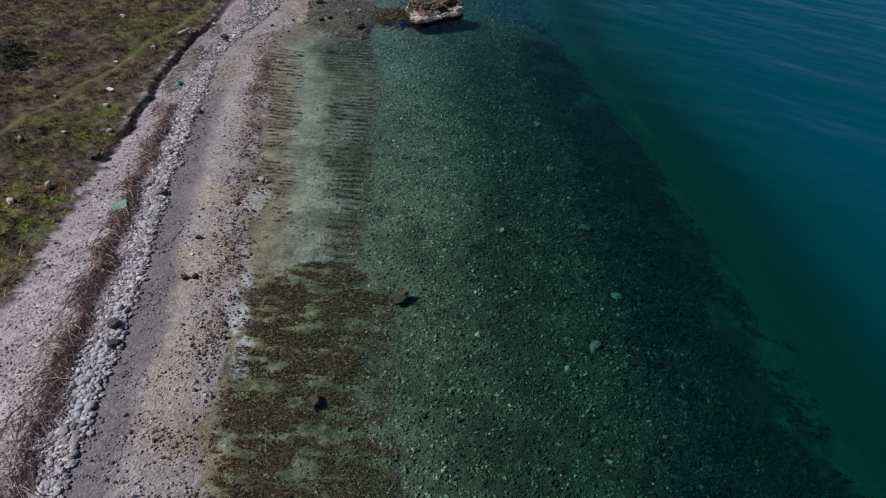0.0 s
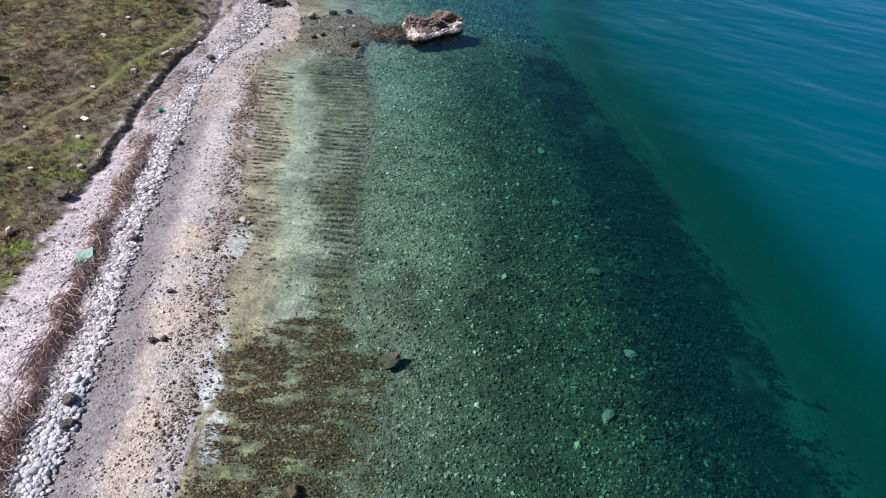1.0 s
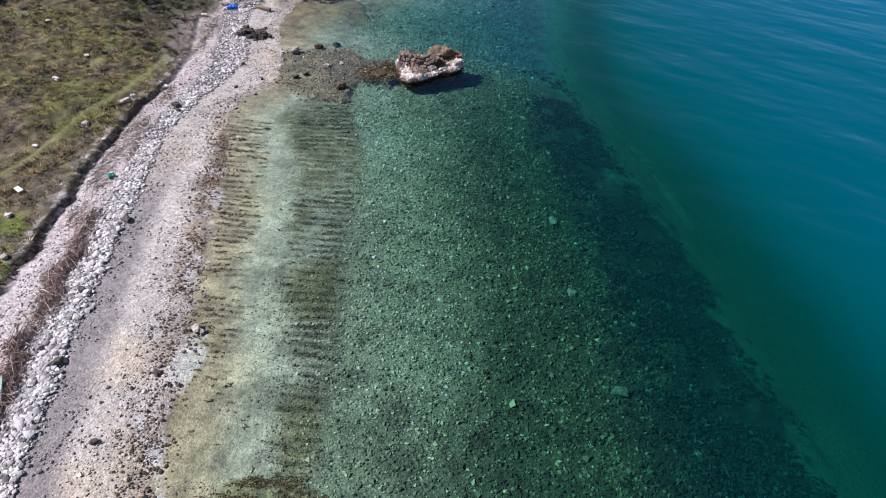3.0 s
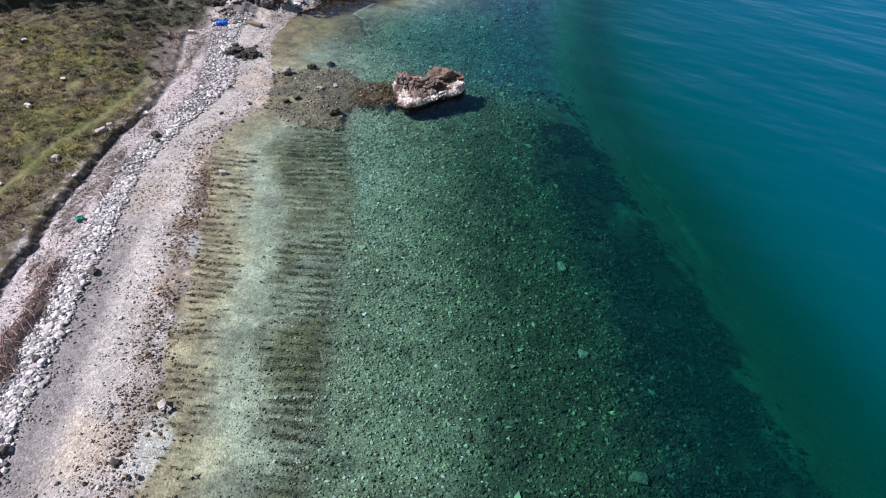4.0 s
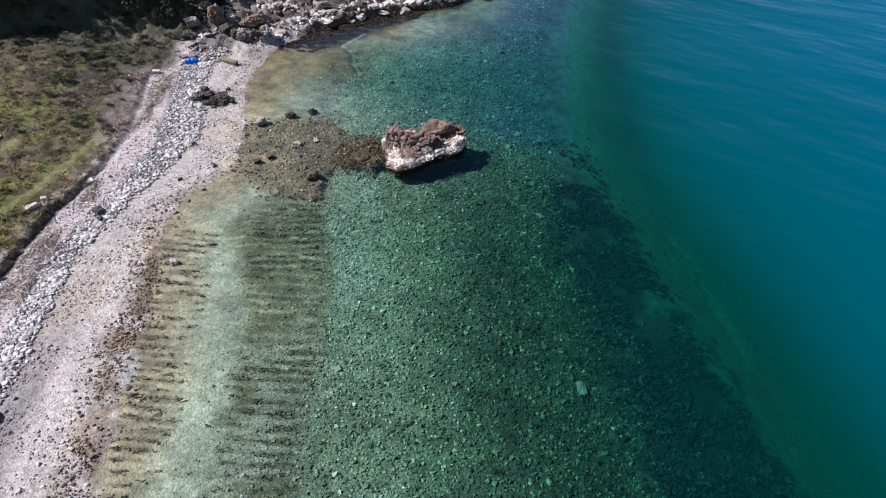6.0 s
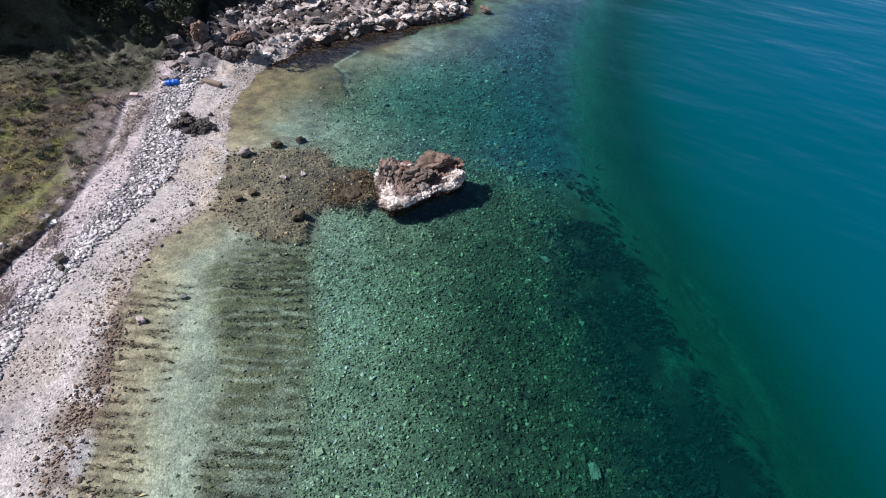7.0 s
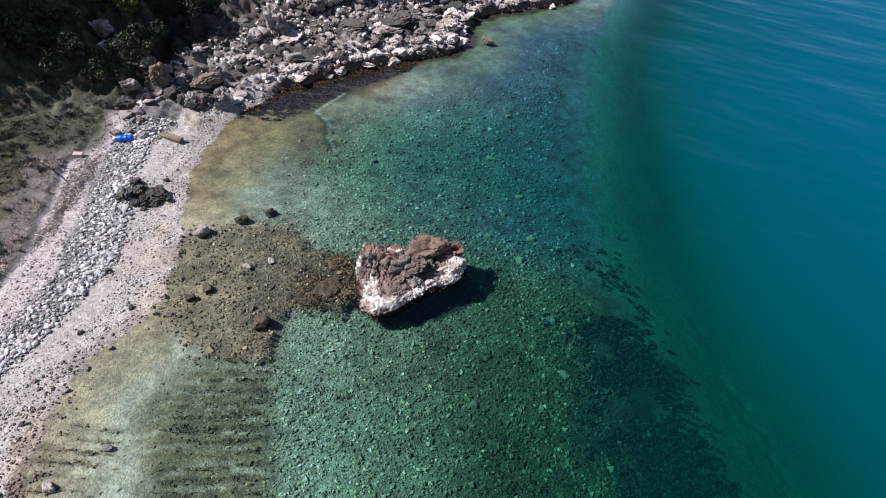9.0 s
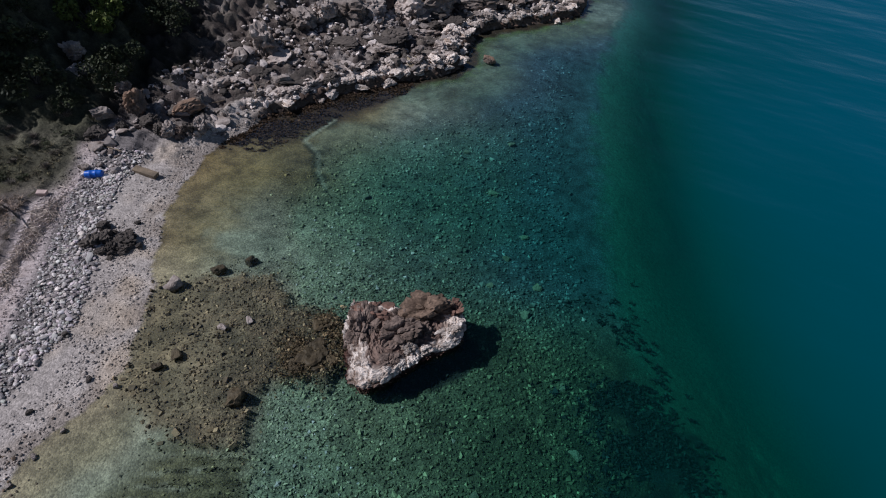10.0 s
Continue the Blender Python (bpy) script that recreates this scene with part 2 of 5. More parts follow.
    c = mix(c, rock, step(53, 57, y + 2 * wig) * step(0, 1, sd + 0.5) * step(0.9, 2.0, land + 0.8 * wig + 4 * step(-9.5, -7, x)))
    bleach = step(0.3, 0.5, land) * step(1.9, 1.2, land + 1.4 * wig) * step(56.5, 58.5, y)
    c = mix(c, np.array((0.56, 0.48, 0.42)) * (0.45 + 1.0 * near)[..., None], bleach * step(0.32, 0.46, vnoise(x * 3.1, y * 3.1, 73)) * 0.95)
    c = mix(c, (0.27, 0.20, 0.08), step(0.9, 0.6, np.hypot((x + 2.6) / 1.3, (y - 63.9) / 0.7)) * step(0.45, 0.6, near) * 0.7)
    c = mix(c, (0.06, 0.038, 0.027), step(0.42, 0.25, land) * step(0, 0.05, land) * step(56.5, 58.5, y) * 0.9)
    # dark scrub, blackened further to paint in the hillside's shade
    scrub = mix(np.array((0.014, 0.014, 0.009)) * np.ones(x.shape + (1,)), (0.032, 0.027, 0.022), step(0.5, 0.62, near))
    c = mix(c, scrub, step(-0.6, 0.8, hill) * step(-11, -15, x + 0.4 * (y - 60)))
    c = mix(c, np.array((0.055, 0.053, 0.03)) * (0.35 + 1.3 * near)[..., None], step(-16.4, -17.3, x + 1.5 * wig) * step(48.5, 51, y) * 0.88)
    wet = step(1.5, 0.3, land + 0.6 * wig) * step(0.36, 0.54, fbm(x * 1.6, y * 1.1, 36, 3)) * (0.4 + 0.6 * step(22, 26, y) * step(36, 34, y))
    c = mix(c, (0.15, 0.105, 0.065), wet * 0.9)

    # sea bed colours
    sw = s + wig * 1.1
    m = np.array((0.255, 0.215, 0.135)) * (0.75 + 0.5 * near)[..., None]
    m = mix(m, (0.27, 0.265, 0.20), step(0.9, 2.6, sw + 0.8 * (big - 0.5)) * (0.75 + 0.25 * near))
    bay = step(46, 49, y)
    warm = step(49, 53, y) * step(8.5, 4.5, s) * step(-2, -5, x)
    rim = np.where(y < 41, x - curve(STRIPE_EDGE, y) + 0.8 * wig, sw - 5.0)
    m = mix(m, (0.205, 0.222, 0.145), step(-0.5, 0.7, rim))
    m = mix(m, (0.30, 0.345, 0.25), step(0, 0.5, rim) * (0.2 + 0.8 * step(28, 36, y)) * step(4.2, 1.0, rim + 2 * (big - 0.5)) * 0.65)
    m = mix(m, (0.028, 0.046, 0.024), step(-3.0, 2.2, x - curve(GREEN_EDGE, y) + 3.6 * (big - 0.5)) * (0.72 + 0.26 * fine) * (1 - 0.45 * step(36, 46, y)))
    m = mix(m, (0.165, 0.118, 0.052), warm * (0.84 + 0.1 * step(0.4, 0.6, fbm(x * 1.1, y * 4.5, 39, 3))))
    one, two = combs(x, y, s, sw)
    flat = step(2.9 - 0.9 * step(32, 37, y), 3.9 - 0.6 * step(32, 37, y), sw) * step(0.4, -0.6, x - curve(STRIPE_EDGE, y)) * step(40, 38, y) * step(15.5, 17, y)
    m = mix(m, (0.150, 0.128, 0.056), flat * step(0.34 - 0.16 * step(31, 36, y), 0.55 - 0.14 * step(31, 36, y), fbm(x * 0.4, y * 0.25, 42, 3)) * 0.8)
    crest = step(0.35, 0.95, np.sin(2 * np.pi * (y / 0.52 - 0.16 * x + 1.9 * fbm(x * 0.5, y * 0.5, 49, 3))) + 1.2 * (fbm(x * 1.5, y * 2.5, 50, 2) - 0.5))
    m = mix(m, (0.34, 0.32, 0.23), flat * crest * step(24, 30, y) * 0.85)
    m = mix(m, (0.085, 0.066, 0.034), one * 0.65)
    m = mix(m, (0.070, 0.062, 0.028), two * 0.75)
    brown = step(-0.6, 0.9, 15.2 - y + 9 * (fbm(x * 0.45, y * 0.6, 56, 3) - 0.5)) * step(6.4, 4.2, sw + 2.5 * (big - 0.5)) * step(0.0, 0.9, sw)
    tuft = step(0.42, 0.58, fbm(x * 1.3, y * 3.6, 43, 4))
    m = mix(m, np.array((0.15, 0.145, 0.07)) * (0.4 + 1.2 * fine)[..., None], brown * 0.9)
    m = mix(m, np.array((0.10, 0.066, 0.028)) * (0.5 + near)[..., None], brown * tuft * 0.8)
    m = mix(m, np.array((0.155, 0.12, 0.07)) * (0.4 + 1.2 * near)[..., None], on_reef * 0.88)
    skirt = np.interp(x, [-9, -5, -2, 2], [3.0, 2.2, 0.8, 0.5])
    m = mix(m, np.array((0.062, 0.10, 0.075)) * (0.35 + 1.3 * fbm(x * 1.2, y * 1.4, 63, 3))[..., None], step(58.5, 61.5, y + 0.5 * wig) * step(-5.5, -3, x + wig) * step(7, 4.5, s) * 0.8)
    m = mix(m, np.array((0.155, 0.117, 0.05)) * (0.7 + 0.6 * near)[..., None], step(45.5, 48, y) * step(4.2, 2.4, sw) * step(-5, -8, x) * (0.62 + 0.14 * step(0.42, 0.58, fbm(x * 1.4, y * 5.0, 64, 3))))
    m = mix(m, np.array((0.31, 0.32, 0.24)) * (0.75 + 0.5 * near)[..., None], step(1.15, 0.6, np.hypot((x + 7.6) / 2.3, (y - 47.7 + 0.2 * x + 1.5) / 1.0) + 0.5 * (near - 0.5)) * 0.7)
    ulva = step(1.6, 0.4, s + wig) * step(60.5, 63, y)
    m = mix(m, np.array((0.045, 0.085, 0.022)) * (0.4 + 1.2 * near)[..., None], ulva * step(0.3, 0.5, near) * 0.85)
    m = mix(m, np.array((0.12, 0.16, 0.13)) * (0.6 + 0.8 * near)[..., None], step(1.15, 0.8, np.hypot((x - 11.6) / 2.4, (y - 75.8) / 2.4)) * 0.8)
    # blue water haze of the bay, painted over the bed colour
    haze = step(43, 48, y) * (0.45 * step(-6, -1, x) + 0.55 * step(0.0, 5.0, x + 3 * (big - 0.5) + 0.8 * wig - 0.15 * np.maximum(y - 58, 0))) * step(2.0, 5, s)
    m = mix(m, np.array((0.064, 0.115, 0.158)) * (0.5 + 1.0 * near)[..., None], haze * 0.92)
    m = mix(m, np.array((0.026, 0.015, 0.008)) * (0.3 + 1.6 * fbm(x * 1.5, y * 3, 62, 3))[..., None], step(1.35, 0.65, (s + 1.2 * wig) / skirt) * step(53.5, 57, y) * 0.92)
    # islet's shadow and dark undercut painted into the bed colour around it
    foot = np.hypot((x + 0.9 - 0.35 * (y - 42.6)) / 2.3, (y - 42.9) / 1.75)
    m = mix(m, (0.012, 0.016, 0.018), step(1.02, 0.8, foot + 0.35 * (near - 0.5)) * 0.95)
    cove = np.hypot((x + 4.9) / 2.3, (y - 55.6) / 2.6)
    m = mix(m, (0.25, 0.29, 0.21), step(1.05, 0.75, cove + 0.25 * (near - 0.5)) * 0.4)
    hook = np.full(x.shape, 9.0)
    for (ax, ay), (bx, by) in (((-6.3, 58.0), (-6.9, 57.0)), ((-6.9, 57.0), (-7.5, 55.9)), ((-7.5, 55.9), (-6.6, 54.9)), ((-6.6, 54.9), (-6.3, 53.4)), ((-6.3, 53.4), (-5.8, 52.4))):
        k = np.clip(((x - ax) * (bx - ax) + (y - ay) * (by - ay)) / ((bx - ax) ** 2 + (by - ay) ** 2), 0, 1)
        hook = np.minimum(hook, np.hypot(x - ax - k * (bx - ax), y - ay - k * (by - ay)) + 0.12 * (near - 0.5))
    m = mix(m, (0.04, 0.045, 0.025), step(0.46, 0.2, hook) * step(0.36, 0.5, near) * 0.9)
    m = mix(m, (0.32, 0.33, 0.25), step(0.15, 0.04, hook) * 0.6)
    dark = step(-2.2, 1.8, x - curve(WEED_IN, y) + 2.2 * (near - 0.5) + 1.5 * wig) * step(3.2, 0.6, past)
    m = mix(m, (0.008, 0.021, 0.025), dark * (0.7 + 0.28 * step(0.3, 0.55, near)) * (1 - 0.93 * step(41, 47, y + 2 * wig)))
    m = m * (1 + 0.9 * (fbm(x * 2.6, y * 3.0, 60, 3) - 0.5) + 0.7 * (fbm(x * 0.8, y * 0.9, 61, 3) - 0.5))[..., None] * (1 - 0.12 * step(25, 15, y) * step(3.2, 5.5, s) * step(2.5, -1.5, x))[..., None]
    m = mix(m, mix(np.array((0.05, 0.155, 0.112)) * np.ones(x.shape + (1,)), (0.05, 0.16, 0.135), in_bay) * (0.85 + 0.3 * big)[..., None], step(-0.5, 1.6 - 0.8 * in_bay, past + (3.4 - 2.6 * in_bay) * (fbm(x * 1.1, y * 1.1, 80, 3) - 0.5)) * (0.85 + 0.15 * in_bay))
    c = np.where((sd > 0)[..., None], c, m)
    froth = step(0.5, 0.2, np.abs(x - curve(FROTH, y) - 0.5 * wig) + 0.6 * (near - 0.5)) * np.interp(y, [10, 12, 16, 17.5, 18.2, 19.2, 21.3, 22, 23.5, 25.5, 27.8, 28.3, 29.3, 30], [0.3, 1, 1, 0.8, 0, 0, 0, 0, 0.35, 0.35, 0, 0.5, 0.5, 0])
    c = mix(c, np.array((0.56, 0.55, 0.54)) * (0.7 + 0.5 * fine)[..., None], froth * step(0.44, 0.6, fbm(x * 1.7, y * 1.2, 37, 3)) * 0.8)
    crust = np.hypot((x + 8.2) / 0.42, (y - 20.0) / 1.25) + 1.1 * (near - 0.5) + 0.6 * (fine - 0.5)
    c = mix(c, (0.50, 0.475, 0.44), step(1.1, 0.75, crust) * 0.65)
    return z, c


def height(x, y):
    return plan(np.atleast_1d(x), np.atleast_1d(y))[0]


# ---- materials ----
def material(name, colour, rough=0.85, grain=None, bump=0.3, scale=9.0, spread=0.35, island=False, tone=False, metal=0.0, coat=0.0, vary=(0.62, 1.34)):
    """Surface with two scales of variation. tone: the base colour comes from the mesh's own colour layer."""
    m = bpy.data.materials.new(name)
    m.use_nodes = True
    nt = m.node_tree
    bsdf = nt.nodes["Principled BSDF"]
    link = nt.links.new
    bsdf.inputs["Roughness"].default_value = rough
    bsdf.inputs["Metallic"].default_value = metal
    bsdf.inputs["Coat Weight"].default_value = coat
    bsdf.inputs["Specular IOR Level"].default_value = 0.3
    pos = nt.nodes.new("ShaderNodeTexCoord").outputs["Object"]
    if tone:
        col = nt.nodes.new("ShaderNodeAttribute")
        col.attribute_name = "tone"
        base = col.outputs["Color"]
    else:
        two = nt.nodes.new("ShaderNodeMix")
        two.data_type = "RGBA"
        two.inputs["A"].default_value = (*colour, 1)
        two.inputs["B"].default_value = (*(grain or [v * 0.55 for v in colour]), 1)
        n1 = nt.nodes.new("ShaderNodeTexNoise")
        n1.inputs["Scale"].default_value, n1.inputs["Detail"].default_value = scale * 0.22, 4
        r1 = nt.nodes.new("ShaderNodeMapRange")
        r1.inputs["From Min"].default_value, r1.inputs["From Max"].default_value = 0.36, 0.66
        link(pos, n1.inputs["Vector"])
        link(n1.outputs["Fac"], r1.inputs["Value"])
        link(r1.outputs[0], two.inputs["Factor"])
        base = two.outputs["Result"]
    n2 = nt.nodes.new("ShaderNodeTexNoise")
    n2.inputs["Scale"].default_value, n2.inputs["Detail"].default_value, n2.inputs["Roughness"].default_value = scale, 6, 0.65
    link(pos, n2.inputs["Vector"])
    r2 = nt.nodes.new("ShaderNodeMapRange")
    r2.inputs["From Min"].default_value, r2.inputs["From Max"].default_value = 0.3, 0.7
    r2.inputs["To Min"].default_value, r2.inputs["To Max"].default_value = 1 - spread, 1 + spread
    link(n2.outputs["Fac"], r2.inputs["Value"])
    value = r2.outputs[0]
    if island:
        rnd = nt.nodes.new("ShaderNodeNewGeometry").outputs["Random Per Island"] if island == "island" else nt.nodes.new("ShaderNodeObjectInfo").outputs["Random"]
        r3 = nt.nodes.new("ShaderNodeMapRange")
        r3.inputs["To Min"].default_value, r3.inputs["To Max"].default_value = vary
        link(rnd, r3.inputs["Value"])
        mul = nt.nodes.new("ShaderNodeMath")
        mul.operation = "MULTIPLY"
        link(value, mul.inputs[0])
        link(r3.outputs[0], mul.inputs[1])
        value = mul.outputs[0]
    vm = nt.nodes.new("ShaderNodeVectorMath")
    vm.operation = "SCALE"
    link(base, vm.inputs[0])
    link(value, vm.inputs["Scale"])
    link(vm.outputs[0], bsdf.inputs["Base Color"])
    if bump:
        bp = nt.nodes.new("ShaderNodeBump")
        bp.inputs["Strength"].default_value, bp.inputs["Distance"].default_value = bump, 0.25 / scale
        link(n2.outputs["Fac"], bp.inputs["Height"])
        link(bp.outputs[0], bsdf.inputs["Normal"])
    return m


def ground_material():
    m = material("shore_ground", (0, 0, 0), 0.92, bump=0.5, scale=5.0, spread=0.3, tone=True)
    nt = m.node_tree
    link = nt.links.new
    pos = nt.nodes.new("ShaderNodeTexCoord").outputs["Object"]
    cell = nt.nodes.new("ShaderNodeTexVoronoi")
    cell.inputs["Scale"].default_value = 19
    link(pos, cell.inputs["Vector"])
    sep = nt.nodes.new("ShaderNodeSeparateColor")
    link(cell.outputs["Color"], sep.inputs[0])
    r = nt.nodes.new("ShaderNodeMapRange")
    r.inputs["To Min"].default_value, r.inputs["To Max"].default_value = 0.72, 1.30
    link(sep.outputs[0], r.inputs["Value"])
    joint = nt.nodes.new("ShaderNodeTexVoronoi")
    joint.feature = "DISTANCE_TO_EDGE"
    joint.inputs["Scale"].default_value = 9
    link(pos, joint.inputs["Vector"])
    gap = nt.nodes.new("ShaderNodeMapRange")
    gap.inputs["From Min"].default_value, gap.inputs["From Max"].default_value = 0.0, 0.16
    gap.inputs["To Min"].default_value, gap.inputs["To Max"].default_value = 0.45, 1.1
    link(joint.outputs["Distance"], gap.inputs["Value"])
    stony = nt.nodes.new("ShaderNodeAttribute")
    stony.attribute_name = "stony"
    amount = nt.nodes.new("ShaderNodeMix")
    amount.inputs["A"].default_value = 1.0
    link(stony.outputs["Fac"], amount.inputs["Factor"])
    link(gap.outputs[0], amount.inputs["B"])
    both = nt.nodes.new("ShaderNodeMath")
    both.operation = "MULTIPLY"
    link(r.outputs[0], both.inputs[0])
    link(amount.outputs["Result"], both.inputs[1])
    bsdf = nt.nodes["Principled BSDF"]
    old = bsdf.inputs["Base Color"].links[0].from_socket
    vm = nt.nodes.new("ShaderNodeVectorMath")
    vm.operation = "SCALE"
    link(old, vm.inputs[0])
    link(both.outputs[0], vm.inputs["Scale"])
    link(vm.outputs[0], bsdf.inputs["Base Color"])
    bp = nt.nodes.new("ShaderNodeBump")
    bp.inputs["Strength"].default_value, bp.inputs["Distance"].default_value = 0.6, 0.02
    bp.invert = True
    link(cell.outputs["Distance"], bp.inputs["Height"])
    link(bsdf.inputs["Normal"].links[0].from_socket, bp.inputs["Normal"])
    link(bp.outputs[0], bsdf.inputs["Normal"])
    return m


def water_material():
    """Clear sea water: the depth attribute paints its light loss, red first, then blue, and a green-blue scatter; the
    surface mirrors the sky.
    """
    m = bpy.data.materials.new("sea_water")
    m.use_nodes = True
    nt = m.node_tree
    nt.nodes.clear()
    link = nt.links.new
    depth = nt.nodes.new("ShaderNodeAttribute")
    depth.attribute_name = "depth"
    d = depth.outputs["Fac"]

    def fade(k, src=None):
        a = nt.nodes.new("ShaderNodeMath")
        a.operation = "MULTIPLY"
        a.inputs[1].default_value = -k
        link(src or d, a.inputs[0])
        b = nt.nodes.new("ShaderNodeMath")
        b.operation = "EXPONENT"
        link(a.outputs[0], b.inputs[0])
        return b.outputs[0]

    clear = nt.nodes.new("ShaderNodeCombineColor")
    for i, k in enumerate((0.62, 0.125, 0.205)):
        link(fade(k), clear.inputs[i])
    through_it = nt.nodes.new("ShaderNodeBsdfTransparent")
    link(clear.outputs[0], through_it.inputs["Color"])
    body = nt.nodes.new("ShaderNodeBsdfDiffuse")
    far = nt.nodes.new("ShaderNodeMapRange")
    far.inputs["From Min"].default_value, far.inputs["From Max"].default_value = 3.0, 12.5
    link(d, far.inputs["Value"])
    # body turns bluer with depth, painting in the sky's reflection farther out
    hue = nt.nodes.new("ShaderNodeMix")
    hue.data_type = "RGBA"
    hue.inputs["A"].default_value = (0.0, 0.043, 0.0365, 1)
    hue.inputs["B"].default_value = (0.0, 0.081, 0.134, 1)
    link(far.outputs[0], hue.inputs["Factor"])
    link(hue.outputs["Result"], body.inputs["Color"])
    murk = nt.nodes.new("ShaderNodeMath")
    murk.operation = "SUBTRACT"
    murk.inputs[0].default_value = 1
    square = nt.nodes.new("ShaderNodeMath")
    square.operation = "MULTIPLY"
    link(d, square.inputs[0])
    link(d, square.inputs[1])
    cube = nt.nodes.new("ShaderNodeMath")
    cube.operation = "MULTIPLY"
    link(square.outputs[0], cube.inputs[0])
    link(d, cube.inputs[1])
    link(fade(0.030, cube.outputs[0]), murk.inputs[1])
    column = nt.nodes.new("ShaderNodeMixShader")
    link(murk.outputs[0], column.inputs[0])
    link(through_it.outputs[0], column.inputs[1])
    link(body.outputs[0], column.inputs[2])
    pos = nt.nodes.new("ShaderNodeTexCoord").outputs["Object"]
    waves = None
    for size, weight in (((10, 4.4, 1), 1.0), ((3.6, 1.6, 1), 0.34), ((1.3, 0.65, 1), 0.08)):
        turn = nt.nodes.new("ShaderNodeMapping")
        turn.vector_type = "TEXTURE"
        turn.inputs["Rotation"].default_value = (0, 0, radians(-38 if weight == 1 else -30))
        turn.inputs["Scale"].default_value = size
        link(pos, turn.inputs["Vector"])
        swell = nt.nodes.new("ShaderNodeTexNoise")
        swell.inputs["Scale"].default_value, swell.inputs["Detail"].default_value = 1.0, 1
        link(turn.outputs[0], swell.inputs["Vector"])
        part_of = nt.nodes.new("ShaderNodeMath")
        part_of.operation = "MULTIPLY_ADD"
        part_of.inputs[1].default_value = weight
        part_of.inputs[2].default_value = 0
        link(swell.outputs["Fac"], part_of.inputs[0])
        if waves:
            link(waves, part_of.inputs[2])
        waves = part_of.outputs[0]
    bp = nt.nodes.new("ShaderNodeBump")
    open_sea = nt.nodes.new("ShaderNodeMapRange")
    open_sea.inputs["From Min"].default_value, open_sea.inputs["From Max"].default_value = 0.5, 5.0
    open_sea.inputs["To Min"].default_value, open_sea.inputs["To Max"].default_value = 0.05, 1.0
    link(d, open_sea.inputs["Value"])
    link(open_sea.outputs[0], bp.inputs["Strength"])
    bp.inputs["Distance"].default_value = 0.34
    link(waves, bp.inputs["Height"])
    gloss = nt.nodes.new("ShaderNodeBsdfGlossy")
    gloss.inputs["Roughness"].default_value = 0.2
    # blue tint put on the mirrored sky and sun glints
    gloss.inputs["Color"].default_value = (0.55, 0.78, 1.0, 1)
    link(bp.outputs[0], gloss.inputs["Normal"])
    fres = nt.nodes.new("ShaderNodeFresnel")
    fres.inputs["IOR"].default_value = 1.33
    link(bp.outputs[0], fres.inputs["Normal"])
    top = nt.nodes.new("ShaderNodeMixShader")
    link(fres.outputs[0], top.inputs[0])
    link(column.outputs[0], top.inputs[1])
    link(gloss.outputs[0], top.inputs[2])
    done = nt.nodes.new("ShaderNodeOutputMaterial")
    link(top.outputs[0], done.inputs["Surface"])
    return m


GROUND = ground_material()
WATER = water_material()
COBBLE = material("pale_cobble", (0, 0, 0), 0.8, bump=0.25, scale=14, spread=0.2, island="island", tone=True)
COBBLE_ONE = material("pale_cobble_piece", (0.45, 0.43, 0.43), 0.8, (0.33, 0.31, 0.31), 0.25, 14, 0.2, island="object")
BED_STONE = material("sea_stone", (0, 0, 0), 0.8, bump=0.2, scale=10, spread=0.25, island="island", tone=True)
BED_STONE_ONE = material("sea_stone_piece", (0.25, 0.29, 0.21), 0.8, (0.17, 0.2, 0.13), 0.2, 10, 0.25, island="object")
REED = material("dry_reed", (0, 0, 0), 0.8, bump=0, scale=8, spread=0.2, island="island", tone=True)
GRASS = material("dry_grass", (0, 0, 0), 0.85, bump=0, scale=4, spread=0.2, island="island", tone=True)
DARK_ROCK = material("dark_weathered_rock", (0.10, 0.082, 0.068), 0.9, (0.055, 0.045, 0.038), 0.9, 7, 0.4, island="object")
GREY_ROCK = material("grey_limestone", (0.43, 0.365, 0.32), 0.9, (0.15, 0.112, 0.09), 0.9, 6, 0.4, island="object")
PALE_ROCK = material("pale_bleached_rock", (0.66, 0.575, 0.505), 0.9, (0.34, 0.26, 0.20), 1.0, 7, 0.45, island="object")
BROWN_ROCK = material("brown_rock", (0.20, 0.147, 0.118), 0.9, (0.075, 0.052, 0.04), 0.9, 13, 0.55, island="object", vary=(0.8, 1.2))
UMBER_ROCK = material("umber_rock", (0.165, 0.112, 0.078), 0.9, (0.065, 0.044, 0.03), 0.9, 12, 0.55, island="object", vary=(0.85, 1.15))
SUNK_ROCK = material("silted_boulder", (0.165, 0.185, 0.14), 0.9, (0.09, 0.105, 0.075), 0.6, 6, 0.4, island="object")
RUSSET_ROCK = material("russet_rock", (0.24, 0.135, 0.098), 0.9, (0.10, 0.06, 0.045), 0.8, 7, 0.45)
ORANGE_ROCK = material("rust_stained_rock", (0.27, 0.165, 0.105), 0.9, (0.14, 0.11, 0.09), 0.9, 4, 0.4)
WEED_ROCK = material("algae_covered_rock", (0.08, 0.058, 0.03), 0.7, (0.045, 0.036, 0.018), 0.8, 6, 0.4, island="object")
WEED = material("dark_sea_grass", (0.03, 0.045, 0.03), 0.8, (0.02, 0.03, 0.02), 0.3, 5, 0.4, island="island")
LEAF = material("shrub_leaf", (0.045, 0.055, 0.020), 0.7, (0.022, 0.027, 0.012), 0, 3, 0.3, island="island")
